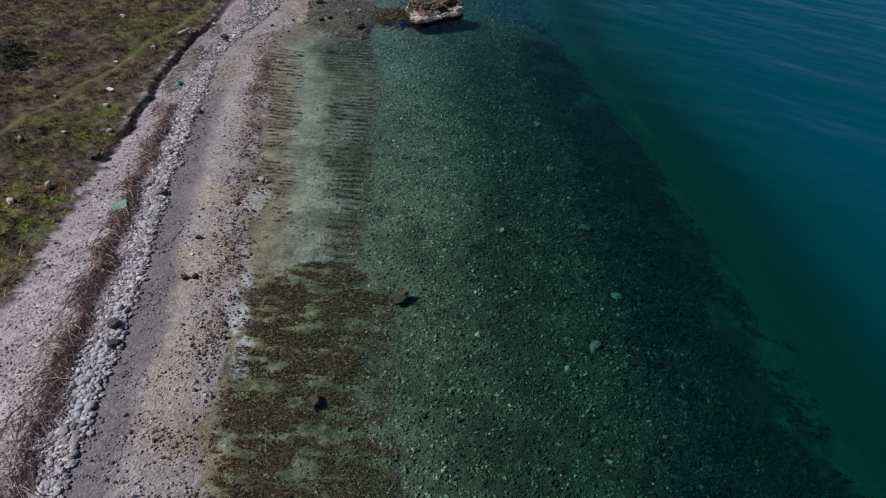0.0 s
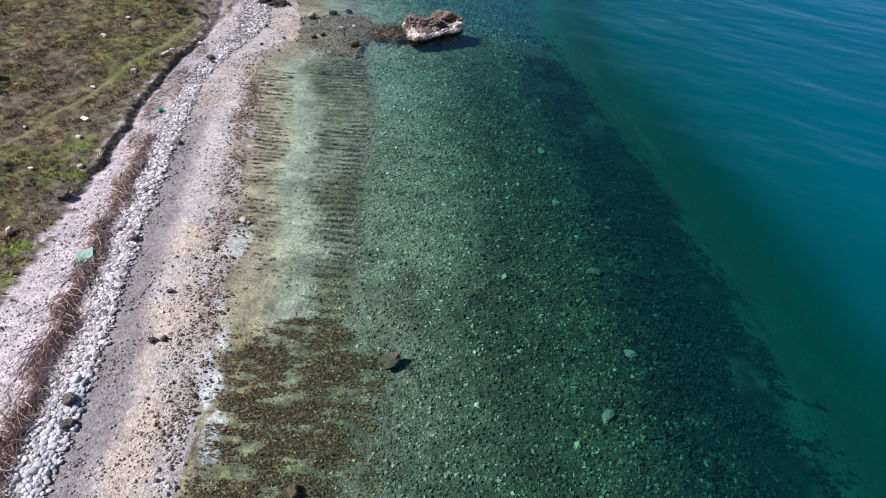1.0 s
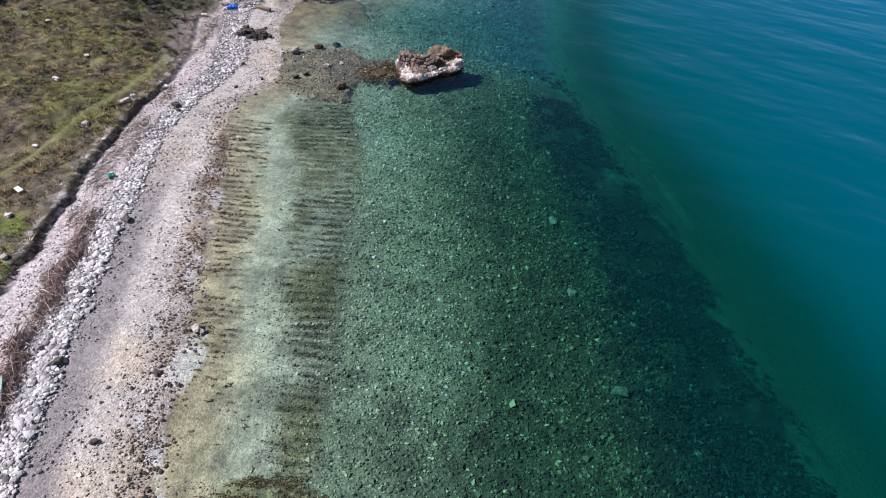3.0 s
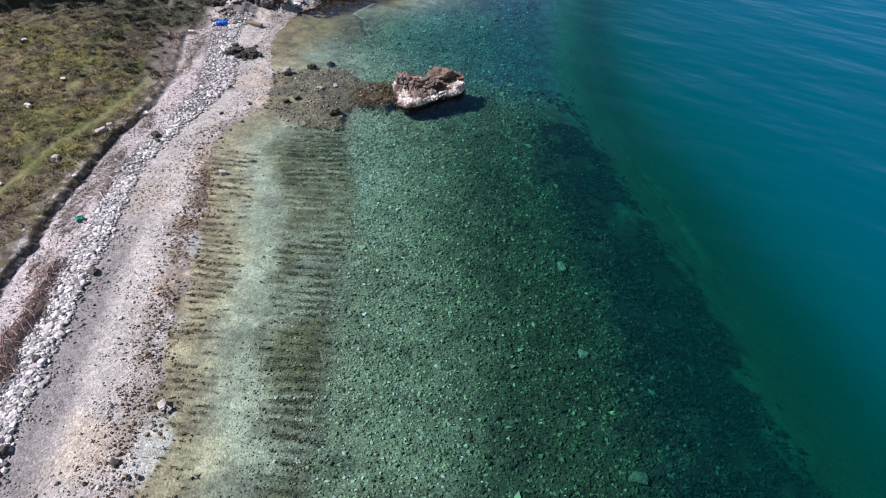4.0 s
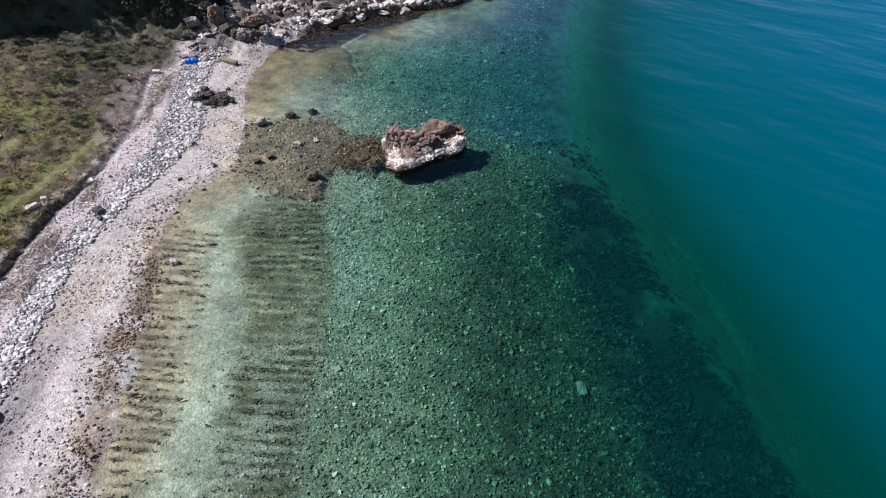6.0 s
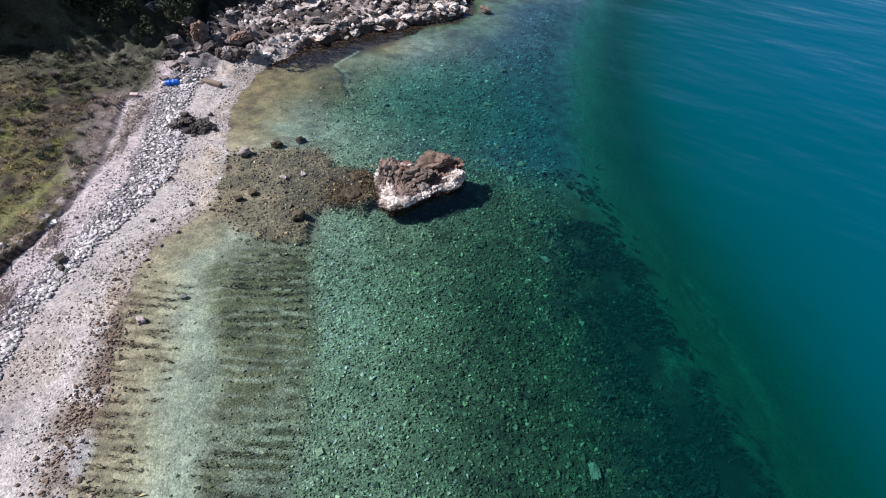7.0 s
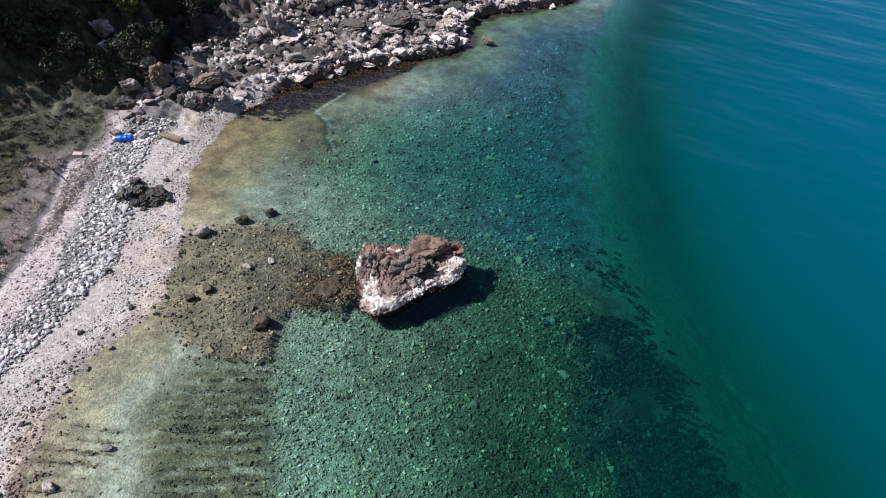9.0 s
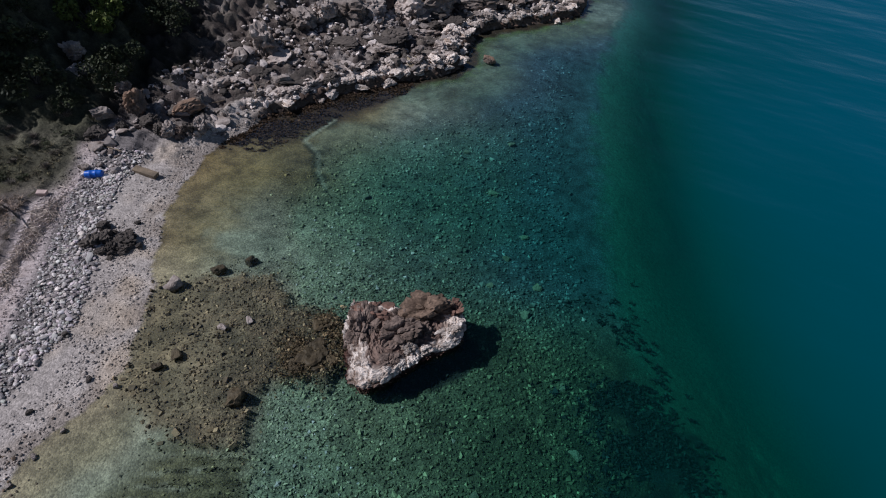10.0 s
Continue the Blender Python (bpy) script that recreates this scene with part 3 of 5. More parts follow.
# lighter leaf for the one lit bush: sunshine put into its olive colour
SUNLIT_LEAF = material("sunlit_olive_leaf", (0.12, 0.145, 0.025), 0.7, (0.075, 0.095, 0.018), 0, 3, 0.3, island="island")
TWIG = material("grey_twig", (0.16, 0.135, 0.115), 0.9, (0.10, 0.085, 0.07), 0, 6, 0.3, island="island")
BLUE_PLASTIC = material("blue_plastic", (0.012, 0.11, 0.50), 0.38, (0.012, 0.085, 0.40), 0.05, 6, 0.12)
OLD_WOOD = material("weathered_plank", (0.24, 0.18, 0.12), 0.85, (0.13, 0.10, 0.07), 0.5, 12, 0.3)
WHITE_FOAM = material("white_foam_board", (0.62, 0.58, 0.52), 0.7, (0.55, 0.52, 0.47), 0.3, 12, 0.12)
PINK_BRICK = material("pale_pink_brick", (0.55, 0.42, 0.37), 0.9, (0.42, 0.32, 0.28), 0.5, 12, 0.2)
GREEN_SHEET = material("faded_green_sheet", (0.17, 0.27, 0.205), 0.6, (0.22, 0.30, 0.24), 0.2, 3, 0.15)
TEAL_PLASTIC = material("teal_net", (0.02, 0.25, 0.17), 0.6, (0.02, 0.16, 0.11), 0.2, 8, 0.2)


# ---- building helpers ----
def raw_mesh(name, verts, faces, mat, tone=None, smooth=False, loops=None):
    """A mesh from arrays. verts n x 3; faces m x k; tone n x 3."""
    me = bpy.data.meshes.new(name)
    verts, faces = np.ascontiguousarray(verts, np.float32), np.ascontiguousarray(faces, np.int32)
    k = faces.shape[1]
    me.vertices.add(len(verts))
    me.vertices.foreach_set("co", verts.ravel())
    me.loops.add(faces.size)
    me.loops.foreach_set("vertex_index", faces.ravel())
    me.polygons.add(len(faces))
    me.polygons.foreach_set("loop_start", np.arange(0, faces.size, k, dtype=np.int32))
    me.polygons.foreach_set("use_smooth", np.full(len(faces), smooth))
    if tone is not None:
        at = me.color_attributes.new("tone", "FLOAT_COLOR", "POINT")
        rgba = np.ones((len(verts), 4), np.float32)
        rgba[:, :3] = tone
        at.data.foreach_set("color", rgba.ravel())
    me.materials.append(mat)
    me.update(calc_edges=True)
    me.validate()
    return me


def part(name, data, mat, parent, label="", at=None):
    """Links a bmesh or a mesh as one object under a thing or a part."""
    if isinstance(data, bmesh.types.BMesh):
        me = bpy.data.meshes.new(name)
        data.to_mesh(me)
        data.free()
        me.materials.append(mat)
    else:
        me = data
    ob = new(name, me)
    if at is not None:
        ob.matrix_basis = at
    ob.parent = parent
    return tagged(ob, label)


def thing(name, data, mat, label, category, at, group="", kind=""):
    ob = part(name, data, mat, None)
    ob.matrix_basis = at
    return tagged(ob, label, category, group, kind)


def base(name, label, category, at, group="", kind=""):
    ob = new(name)
    ob.matrix_basis = at
    return tagged(ob, label, category, group, kind)


def ball(level):
    bm = bmesh.new()
    bmesh.ops.create_icosphere(bm, subdivisions=level, radius=1)
    v = np.array([p.co[:] for p in bm.verts])
    f = np.array([[p.index for p in q.verts] for q in bm.faces])
    bm.free()
    return v, f


BALL = {n: ball(n) for n in (1, 2, 3, 4)}


def rock_shape(seed, level=3, planes=16, rough=0.06, flat=0.75):
    """A fractured boulder about one metre across the middle: a ball cut by planes and worn by noise."""
    g = np.random.default_rng(seed)
    v, f = BALL[level]
    n = g.normal(size=(planes, 3))
    n /= np.linalg.norm(n, axis=1)[:, None]
    d = g.uniform(0.36, 0.54, planes)
    six = np.array([(1, 0, 0), (-1, 0, 0), (0, 1, 0), (0, -1, 0), (0, 0, 1), (0, 0, -1)]) + g.normal(0, 0.42, (6, 3))
    n = np.concatenate([n, six / np.linalg.norm(six, axis=1)[:, None]])
    d = np.concatenate([d, g.uniform(0.32, 0.52, 6)])
    r = np.min(np.where(v @ n.T > 0.05, d / np.maximum(v @ n.T, 0.05), 9), axis=1)
    r = np.minimum(r, 0.62)
    off = Vector((g.uniform(0, 50), 0, 0))
    for o, amp in ((2.2, rough), (5, rough * 0.7), (12, rough * 0.45), (25, rough * 0.25)):
        if o < 6 or level > 3 or (o < 20 and level > 2):
            r = r + amp * np.array([noise.noise(Vector(p) * o + off) for p in v])
    out = v * r[:, None]
    out[:, 2] *= flat
    return out, f


def crag_shape(seed, level=4, planes=7, rough=0.03, flat=0.8, steps=0.07, cells=3.2):
    """A blocky broken rock: a ball cut by planes, split into stepped facets and pitted."""
    g = np.random.default_rng(seed)
    v, f = BALL[level]
    six = np.array([(1, 0, 0), (-1, 0, 0), (0, 1, 0), (0, -1, 0), (0, 0, 1), (0, 0, -1)]) + g.normal(0, 0.25, (6, 3))
    n = np.concatenate([six, g.normal(size=(planes, 3))])
    n /= np.linalg.norm(n, axis=1)[:, None]
    d = np.concatenate([g.uniform(0.36, 0.46, 6), g.uniform(0.40, 0.56, planes)])
    r = np.min(np.where(v @ n.T > 0.05, d / np.maximum(v @ n.T, 0.05), 9), axis=1)
    p = v * np.minimum(r, 0.66)[:, None]
    off = Vector(g.uniform(0, 40, 3))
    out = []
    for q, u in zip(p, v):
        q = Vector(q)
        bent = q * cells + off + 0.35 * Vector((noise.noise(q * 4 + off), noise.noise(q * 4 - off), 0))
        far, near_pts = noise.voronoi(bent)
        own = near_pts[0]
        lift = noise.noise(own * 3.7) * steps * 1.6 - steps * 1.5 * max(0.0, 1 - (far[1] - far[0]) * 5)
        if level > 3:
            small, chips = noise.voronoi(bent * 2.7)
            lift += noise.noise(chips[0] * 2.9) * steps * 0.45 - steps * 0.4 * max(0.0, 1 - (small[1] - small[0]) * 4)
        fine = rough * (noise.noise(q * 9 + off) + 0.7 * noise.noise(q * 21 - off))
        out.append(q + Vector(u) * (lift + fine))
    out = np.array(out)
    out[:, 2] *= flat
    return out, f


def scatter(name, shapes, x, y, z, size, mat, tones, squash=(0.5, 0.8), smooth=True, long=1.0, tumble=0.3):
    """Many small stones joined into one mesh."""
    n = len(x)
    pick = rng.integers(0, len(shapes), n)
    vs, fs, ts, start = [], [], [], 0
    for k, (v, f) in enumerate(shapes):
        idx = np.nonzero(pick == k)[0]
        m = len(idx)
        if not m:
            continue
        a = rng.uniform(0, 2 * np.pi, m) if long == 1 else rng.normal(0.1, 0.3, m)
        sc = size[idx][:, None] * np.stack([rng.uniform(0.8, 1.3, m) * long, rng.uniform(0.65, 1.0, m), rng.uniform(*squash, m)], 1)
        p = v[None] * sc[:, None]
        for i, j in ((0, 2), (1, 2)):
            t = rng.uniform(-tumble, tumble, m)[:, None]
            p[..., i], p[..., j] = p[..., i] * np.cos(t) - p[..., j] * np.sin(t), p[..., i] * np.sin(t) + p[..., j] * np.cos(t)
        ca, sa = np.cos(a)[:, None], np.sin(a)[:, None]
        q = np.stack([p[..., 0] * ca - p[..., 1] * sa + x[idx][:, None], p[..., 0] * sa + p[..., 1] * ca + y[idx][:, None], p[..., 2] + z[idx][:, None]], -1)
        vs.append(q.reshape(-1, 3))
        fs.append((f[None] + start + (np.arange(m) * len(v))[:, None, None]).reshape(-1, 3))
        ts.append(np.repeat(tones[idx], len(v), 0))
        start += m * len(v)
    return raw_mesh(name, np.concatenate(vs), np.concatenate(fs), mat, np.concatenate(ts), smooth)


def stretch(lo, hi, fine, a, b, growth=1.35):
    """Grid lines: even between a and b, ever wider towards lo and hi."""
    mid = list(np.arange(a, b + fine / 2, fine))
    left, right, w = [], [], fine
    while (left[-1] if left else a) > lo:
        w *= growth
        left.append((left[-1] if left else a) - w)
    w = fine
    while (right[-1] if right else b) < hi:
        w *= growth
        right.append((right[-1] if right else b) + w)
    return np.array(left[::-1] + mid + right)


def sheet(xs, ys):
    gx, gy = np.meshgrid(xs, ys)
    i = np.arange(gx.size).reshape(gx.shape)
    quads = np.stack([i[:-1, :-1], i[:-1, 1:], i[1:, 1:], i[1:, :-1]], -1).reshape(-1, 4)
    return gx.ravel(), gy.ravel(), quads


# ---- ground and sea ----
gx, gy, quads = sheet(stretch(-2500, 2500, 0.125, -32, 13), stretch(-2500, 2500, 0.125, 5, 80))
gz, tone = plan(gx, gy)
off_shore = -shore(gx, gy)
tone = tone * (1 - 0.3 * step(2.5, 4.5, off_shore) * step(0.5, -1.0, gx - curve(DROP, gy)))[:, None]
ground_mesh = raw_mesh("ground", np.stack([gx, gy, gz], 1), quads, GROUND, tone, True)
ground_mesh.attributes.new("stony", "FLOAT", "POINT").data.foreach_set("value", (step(2.0, 4.5, off_shore) * step(1.5, -0.5, gx - curve(DROP, gy))).astype(np.float32))
tagged(new("ground", ground_mesh),
       "pale shingle beach, dry grass bank and stony sea bed", "ground", kind="structure")

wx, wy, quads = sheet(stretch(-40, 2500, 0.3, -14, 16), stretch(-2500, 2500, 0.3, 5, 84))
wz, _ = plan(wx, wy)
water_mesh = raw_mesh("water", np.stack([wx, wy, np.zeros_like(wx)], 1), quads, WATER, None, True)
# water depth per vertex, from which the shader paints dimming and murk
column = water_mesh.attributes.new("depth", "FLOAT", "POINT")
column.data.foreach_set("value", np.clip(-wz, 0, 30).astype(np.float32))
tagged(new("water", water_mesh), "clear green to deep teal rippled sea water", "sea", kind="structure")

# ---- boulders ----
SHAPES_TINY = [rock_shape(k, 1, 9, 0.05, 0.8) for k in range(6)]
SHAPES_PEBBLE = [(BALL[1][0] * rng.uniform(0.3, 0.55, (12, 3)), BALL[1][1]) for k in range(10)]
CUBE_V = np.array([(a, b, c) for a in (-0.42, 0.42) for b in (-0.42, 0.42) for c in (-0.42, 0.42)])
CUBE_F = np.array([(0, 1, 3), (0, 3, 2), (4, 6, 7), (4, 7, 5), (0, 4, 5), (0, 5, 1), (2, 3, 7), (2, 7, 6), (0, 2, 6), (0, 6, 4), (1, 5, 7), (1, 7, 3)])
SHAPES_CHIP = [(CUBE_V * rng.uniform(0.62, 1.15, (8, 3)), CUBE_F) for k in range(10)]
OCTA_V = np.array([(0.5, 0, 0), (-0.5, 0, 0), (0, 0.5, 0), (0, -0.5, 0), (0, 0, 0.5), (0, 0, -0.5)])
OCTA_F = np.array([(0, 2, 4), (2, 1, 4), (1, 3, 4), (3, 0, 4), (2, 0, 5), (1, 2, 5), (3, 1, 5), (0, 3, 5)])
SHAPES_SOFT = [(OCTA_V * rng.uniform(0.7, 1.3, (6, 1)) + rng.normal(0, 0.07, (6, 3)), OCTA_F) for k in range(12)]
SHAPES_SHARD = [crag_shape(300 + k, 1, 4, 0.05, 0.65, 0.07, 1.5) for k in range(14)]
SHAPES_COBBLE = [rock_shape(20 + k, 2, 13, 0.04, 0.75) for k in range(8)]
ANGULAR = [crag_shape(40 + k, 3, 6, 0.03, 0.8, 0.06, 2.2) for k in range(9)]
CRAGGY = [crag_shape(60 + k, 4, 9, 0.04, 0.85, 0.05, 2.6) for k in range(5)]
RAGGED = [crag_shape(90 + k, 4, 7, 0.035, 0.85, 0.085) for k in range(8)]
SLABBY = [rock_shape(80 + k, 3, 12, 0.07, 0.36) for k in range(4)]
ROCK_MESHES = {}


def rock_mesh(kind, k, mat, shape=None, variant=0):
    key = (kind, k, mat.name, variant)
    if key not in ROCK_MESHES:
        v, f = shape or {"angular": ANGULAR, "craggy": CRAGGY, "ragged": RAGGED, "slabby": SLABBY}[kind][k]
        ROCK_MESHES[key] = raw_mesh("boulder", v, f, mat)
    return ROCK_MESHES[key]


def boulder(x, y, size, mat, label, group="", kind="angular", k=0, sink=0.2, turn=None, tall=1.0, name="boulder", wide=1.0):
    """One loose rock resting in the ground at x, y."""
    z = float(height(x, y)[0])
    turn = rng.uniform(0, 360) if turn is None else turn
    tilt = rng.uniform(-12, 12)
    half = size * tall * (0.2 if kind == "slabby" else 0.36)
    m = pose(x, y, z + half - sink * half * 2, tilt, -tilt * 0.6, turn) @ Matrix.Diagonal((size * wide * rng.uniform(0.9, 1.35), size * rng.uniform(0.75, 1.0), size * tall * rng.uniform(0.75, 1.0), 1))
    ob = new(name, rock_mesh(kind, k, mat))
    ob.matrix_basis = m
    return tagged(ob, label, "rock", group)


def fuzz(name, x, y, z, size, mat, tones, long=1.0, each=7):
    """Soft weed: tufts of small leaves turned every way, joined into one mesh."""
    n = len(x) * each
    p = np.repeat(np.stack([x, y, z], 1), each, 0)
    k = np.repeat(size, each)[:, None]
    p = p + rng.normal(0, 0.45, (n, 3)) * k * (long, 0.7, 0.25)
    u, w = rng.normal(size=(n, 3)) * (long, 1, 0.6), rng.normal(size=(n, 3)) * (long, 1, 0.6)
    v = np.stack([p - u * k * 0.35, p + u * k * 0.35, p + w * k * 0.45 + (0, 0, 0.02)], 1).reshape(-1, 3)
    t = np.repeat(tones, each, 0) * np.exp(rng.normal(0, 0.25, (n, 1)))
    return raw_mesh(name, v, np.arange(3 * n).reshape(-1, 3), mat, np.repeat(t, 3, 0))


# rock islet
ISLET = [(-3.27, 42.5), (-3.05, 41.6), (-2.8, 41.0), (-2.35, 40.78), (-1.9, 40.95), (-1.52, 41.25), (-1.0, 41.68), (-0.52, 42.15), (-0.09, 42.4), (0.48, 42.65),
         (0.81, 43.05), (0.92, 43.55), (0.85, 44.3), (0.3, 44.55), (-0.3, 44.75), (-1.2, 44.8), (-1.45, 44.3), (-1.9, 44.4), (-2.75, 44.55), (-3.25, 44.05), (-3.35, 43.3)]


def islet():
    cx, cy = -1.25, 42.95
    top = base("sea_rock", "brown and salt-bleached limestone rock standing in shallow sea", "rock", pose(cx, cy, 0))
    fan = np.radians(np.arange(0, 361, 3))
    far = np.linspace(0.05, 3.5, 140)
    inside = outline(ISLET, cx + np.cos(fan)[:, None] * far, cy + np.sin(fan)[:, None] * far) > 0
    reach = np.array([far[row].max() for row in inside])
    bm = bmesh.new()
    bmesh.ops.create_icosphere(bm, subdivisions=7, radius=1)
    tones = []
    for v in bm.verts:
        d = v.co.copy()
        th = math.atan2(d.y, d.x) % (2 * math.pi)
        level = math.hypot(d.x, d.y)
        r = float(np.interp(th, fan, reach)) * level ** 0.5
        c, s = math.cos(th), math.sin(th)
        z = (0.12 + 0.34 * d.z ** 0.6) if d.z > 0 else 0.14 - 1.1 * abs(d.z) ** 0.8
        if z < 0.16:
            r *= 1 - 0.13 * min(1, (0.16 - z) / 0.25)
        p = Vector((r * c, r * s, z))
        n1 = noise.noise(p * 1.3)
        n2 = noise.noise(p * 3.4 + Vector((3, 0, 0)))
        n3 = noise.noise(p * 8)
        n4 = noise.noise(p * 17)
        n5 = noise.noise(p * 34)
        warp = p + 0.12 * Vector((n2, n3, 0))
        cell = noise.voronoi(warp * 2.3)
        block = noise.noise(cell[1][0] * 5.1)
        crack = min(1.0, (cell[0][1] - cell[0][0]) * 5)
        pit = noise.voronoi(warp * 6.5)[0]
        knob = min(1.0, (pit[1] - pit[0]) * 3)
        bump = 0.11 * n1 + 0.09 * n2 + 0.065 * n3 + 0.045 * n4 + 0.03 * n5 + 0.05 * block - 0.07 * (1 - crack) - 0.015 * (1 - knob)
        side = level ** 3
        v.co = p + Vector((c * side, s * side, 1.0 - 0.5 * side)) * bump * (1 if z > 0.05 else 0.6)
        z = v.co.z
        stain = noise.noise(Vector((r * c * 1.7, r * s * 1.7, z * 2 + 9)))
        pale = Vector((0.66, 0.575, 0.50)) * (0.92 + 0.3 * n3 + 0.2 * n4)
        tan = Vector((0.24, 0.165, 0.12))
        inner = min(1, max(0, (0.52 - level) / 0.15 + 0.8 * n2))
        col = pale.lerp(tan, min(1, max(0, 0.35 + 3 * (stain - 0.2))) * 0.6 + (1 - crack) * 0.4).lerp(Vector((0.17, 0.115, 0.09)), inner)
        low = 0.17 + 0.16 * max(0.0, -c - 0.1 - 0.3 * s) + 0.10 * n2 + 0.06 * n3
        wet = min(1, max(0, (low - z) / 0.10))
        col = col.lerp(Vector((0.075, 0.036, 0.026)) * (1 + 0.8 * n4), wet)
        tones.append(col[:])
    me = bpy.data.meshes.new("base")
    bm.to_mesh(me)
    bm.free()
    at = me.color_attributes.new("tone", "FLOAT_COLOR", "POINT")
    at.data.foreach_set("color", np.array([(*t, 1) for t in tones], np.float32).ravel())
    me.materials.append(material("bleached_islet_rock", (0, 0, 0), 0.9, bump=0.8, scale=11, spread=0.3, tone=True))
    part("base", me, None, top, "salt-bleached pale limestone base")
    # x, y, z of the middle, size, turn, tilt, rock
    blocks = [(-0.5, 44.0, 0.42, 1.9, 1.3, 1.05, 8, 14, UMBER_ROCK), (-1.35, 43.0, 0.40, 1.75, 1.35, 1.05, 20, -8, BROWN_ROCK), (-2.65, 43.2, 0.36, 1.2, 1.65, 0.85, 8, 8, BROWN_ROCK),
              (-2.5, 43.95, 0.34, 1.5, 1.0, 0.78, -8, 8, RUSSET_ROCK), (0.48, 44.22, 0.34, 0.75, 0.65, 0.75, 30, 10, RUSSET_ROCK), (-1.35, 43.85, 0.34, 0.80, 0.70, 0.80, 50, 12, BROWN_ROCK),
              (-0.55, 43.25, 0.34, 0.60, 0.75, 0.62, 110, -10, BROWN_ROCK), (-1.6, 41.85, 0.34, 0.72, 0.55, 0.45, 25, 10, BROWN_ROCK),
              (-0.95, 42.35, 0.36, 0.55, 0.40, 0.42, 35, 8, PALE_ROCK), (-2.4, 41.75, 0.30, 0.75, 0.55, 0.50, 80, 10, PALE_ROCK), (0.25, 43.2, 0.34, 0.8, 0.55, 0.45, 30, -8, PALE_ROCK), (-3.05, 42.75, 0.26, 0.5, 0.6, 0.5, 10, 6, PALE_ROCK),
              (0.55, 43.65, 0.34, 0.5, 0.6, 0.5, 70, 8, PALE_ROCK), (-3.0, 44.1, 0.30, 0.45, 0.4, 0.7, 40, 6, PALE_ROCK)]
    for k, (x, y, z, sx, sy, sz, turn, tilt, mat) in enumerate(blocks):
        v, f = crag_shape(130 + k, 5, 6, 0.03, 0.95, 0.11, 2.2 + 0.5 * (k % 3))
        label = {"pale_bleached_rock": "bleached pale limestone block", "russet_rock": "reddish-brown weathered rock block"}.get(mat.name, "fractured dark brown rock block")
        part("block", raw_mesh("block", v, f, mat), None, top, label, pose(x - cx, y - cy, z, tilt, tilt * 0.6, turn) @ Matrix.Diagonal((sx, sy, sz, 1)))
    th = rng.uniform(0, 2 * math.pi, 2600)
    far = np.interp(th, fan, reach) * rng.uniform(0.84, 0.98, len(th))
    hue = np.array((0.075, 0.038, 0.026)) * np.exp(rng.normal(0, 0.4, (len(th), 1)))
    part("algae_fringe", fuzz("algae_fringe", far * np.cos(th), far * np.sin(th), rng.uniform(-0.15, 0.10, len(th)), rng.uniform(0.04, 0.11, len(th)), BED_STONE, hue), None, top, "dark red-brown algae fringe at the waterline")
    return top


BALL[5] = ball(5)
islet()

# algae-covered rocks awash between islet and reef
for k, (x, y, size, tall) in enumerate([(-4.1, 43.75, 1.25, 0.55), (-4.25, 42.25, 1.5, 0.5), (-4.95, 42.6, 1.1, 0.45), (-3.55, 42.15, 0.95, 0.5), (-3.5, 43.2, 0.8, 0.4), (-4.7, 41.7, 0.8, 0.5)]):
    ob = new("sunken_rock", rock_mesh("craggy", k % 5, WEED_ROCK))
    ob.matrix_basis = pose(x, y, -0.20 + 0.02 * k, 0, 0, 50 * k) @ Matrix.Diagonal((size, size * 0.85, size * tall, 1))
    tagged(ob, "brown algae-covered rock just under the water", "rock", "rocks awash beside the islet")

ROCKS_AWASH = [(-4.1, 43.75), (-4.25, 42.25), (-4.95, 42.6), (-3.55, 42.15), (-3.5, 43.2), (-4.7, 41.7)]
at = np.array(ROCKS_AWASH)[rng.integers(0, 6, 1500)] + rng.normal(0, 0.34, (1500, 2))
hue = np.where((rng.random(1500) < 0.4)[:, None], np.array((0.17, 0.13, 0.07)), np.array((0.07, 0.05, 0.025))) * np.exp(rng.normal(0, 0.4, (1500, 1)))
tagged(new("brown_algae", fuzz("brown_algae", at[:, 0], at[:, 1], rng.uniform(-0.1, 0.06, 1500), rng.uniform(0.04, 0.1, 1500), BED_STONE, hue)), "brown and olive algae tufts on the rocks awash", "seaweed", kind="stuff")

# single stones of the beach and the shallows
DARK_LABEL = "dark weathered boulder lying on pale shingle"
for k, (x, y, size) in enumerate([(-14.55, 36.6, 0.5), (-14.3, 36.2, 0.3), (-11.9, 19.4, 0.34), (-10.75, 12.05, 0.5), (-10.4, 11.3, 0.36), (-9.35, 14.55, 0.24),
                                  (-9.0, 14.65, 0.25), (-12.9, 26.7, 0.36), (-12.75, 22.6, 0.3), (-9.6, 16.8, 0.22), (-8.9, 19.4, 0.24), (-12.2, 39.4, 0.2), (-11.05, 40.7, 0.2), (-12.6, 42.3, 0.25)]):
    boulder(x, y, size, DARK_ROCK, DARK_LABEL, "dark beach boulders", "angular", k % 9, 0.15)
for k in range(26):
    x, y = -13.1 + rng.normal(0, 0.3), 46.85 + rng.normal(0, 0.42)
    boulder(x, y, float(rng.choice([0.22, 0.3, 0.42, 0.6])), DARK_ROCK, "dark craggy rock outcrop on the shingle", "dark outcrop", "ragged", k % 8, 0.2, tall=rng.uniform(0.8, 1.3))
boulder(-12.7, 47.1, 0.85, DARK_ROCK, "dark craggy rock outcrop on the shingle", "dark outcrop", "ragged", 2, 0.2, tall=0.7)
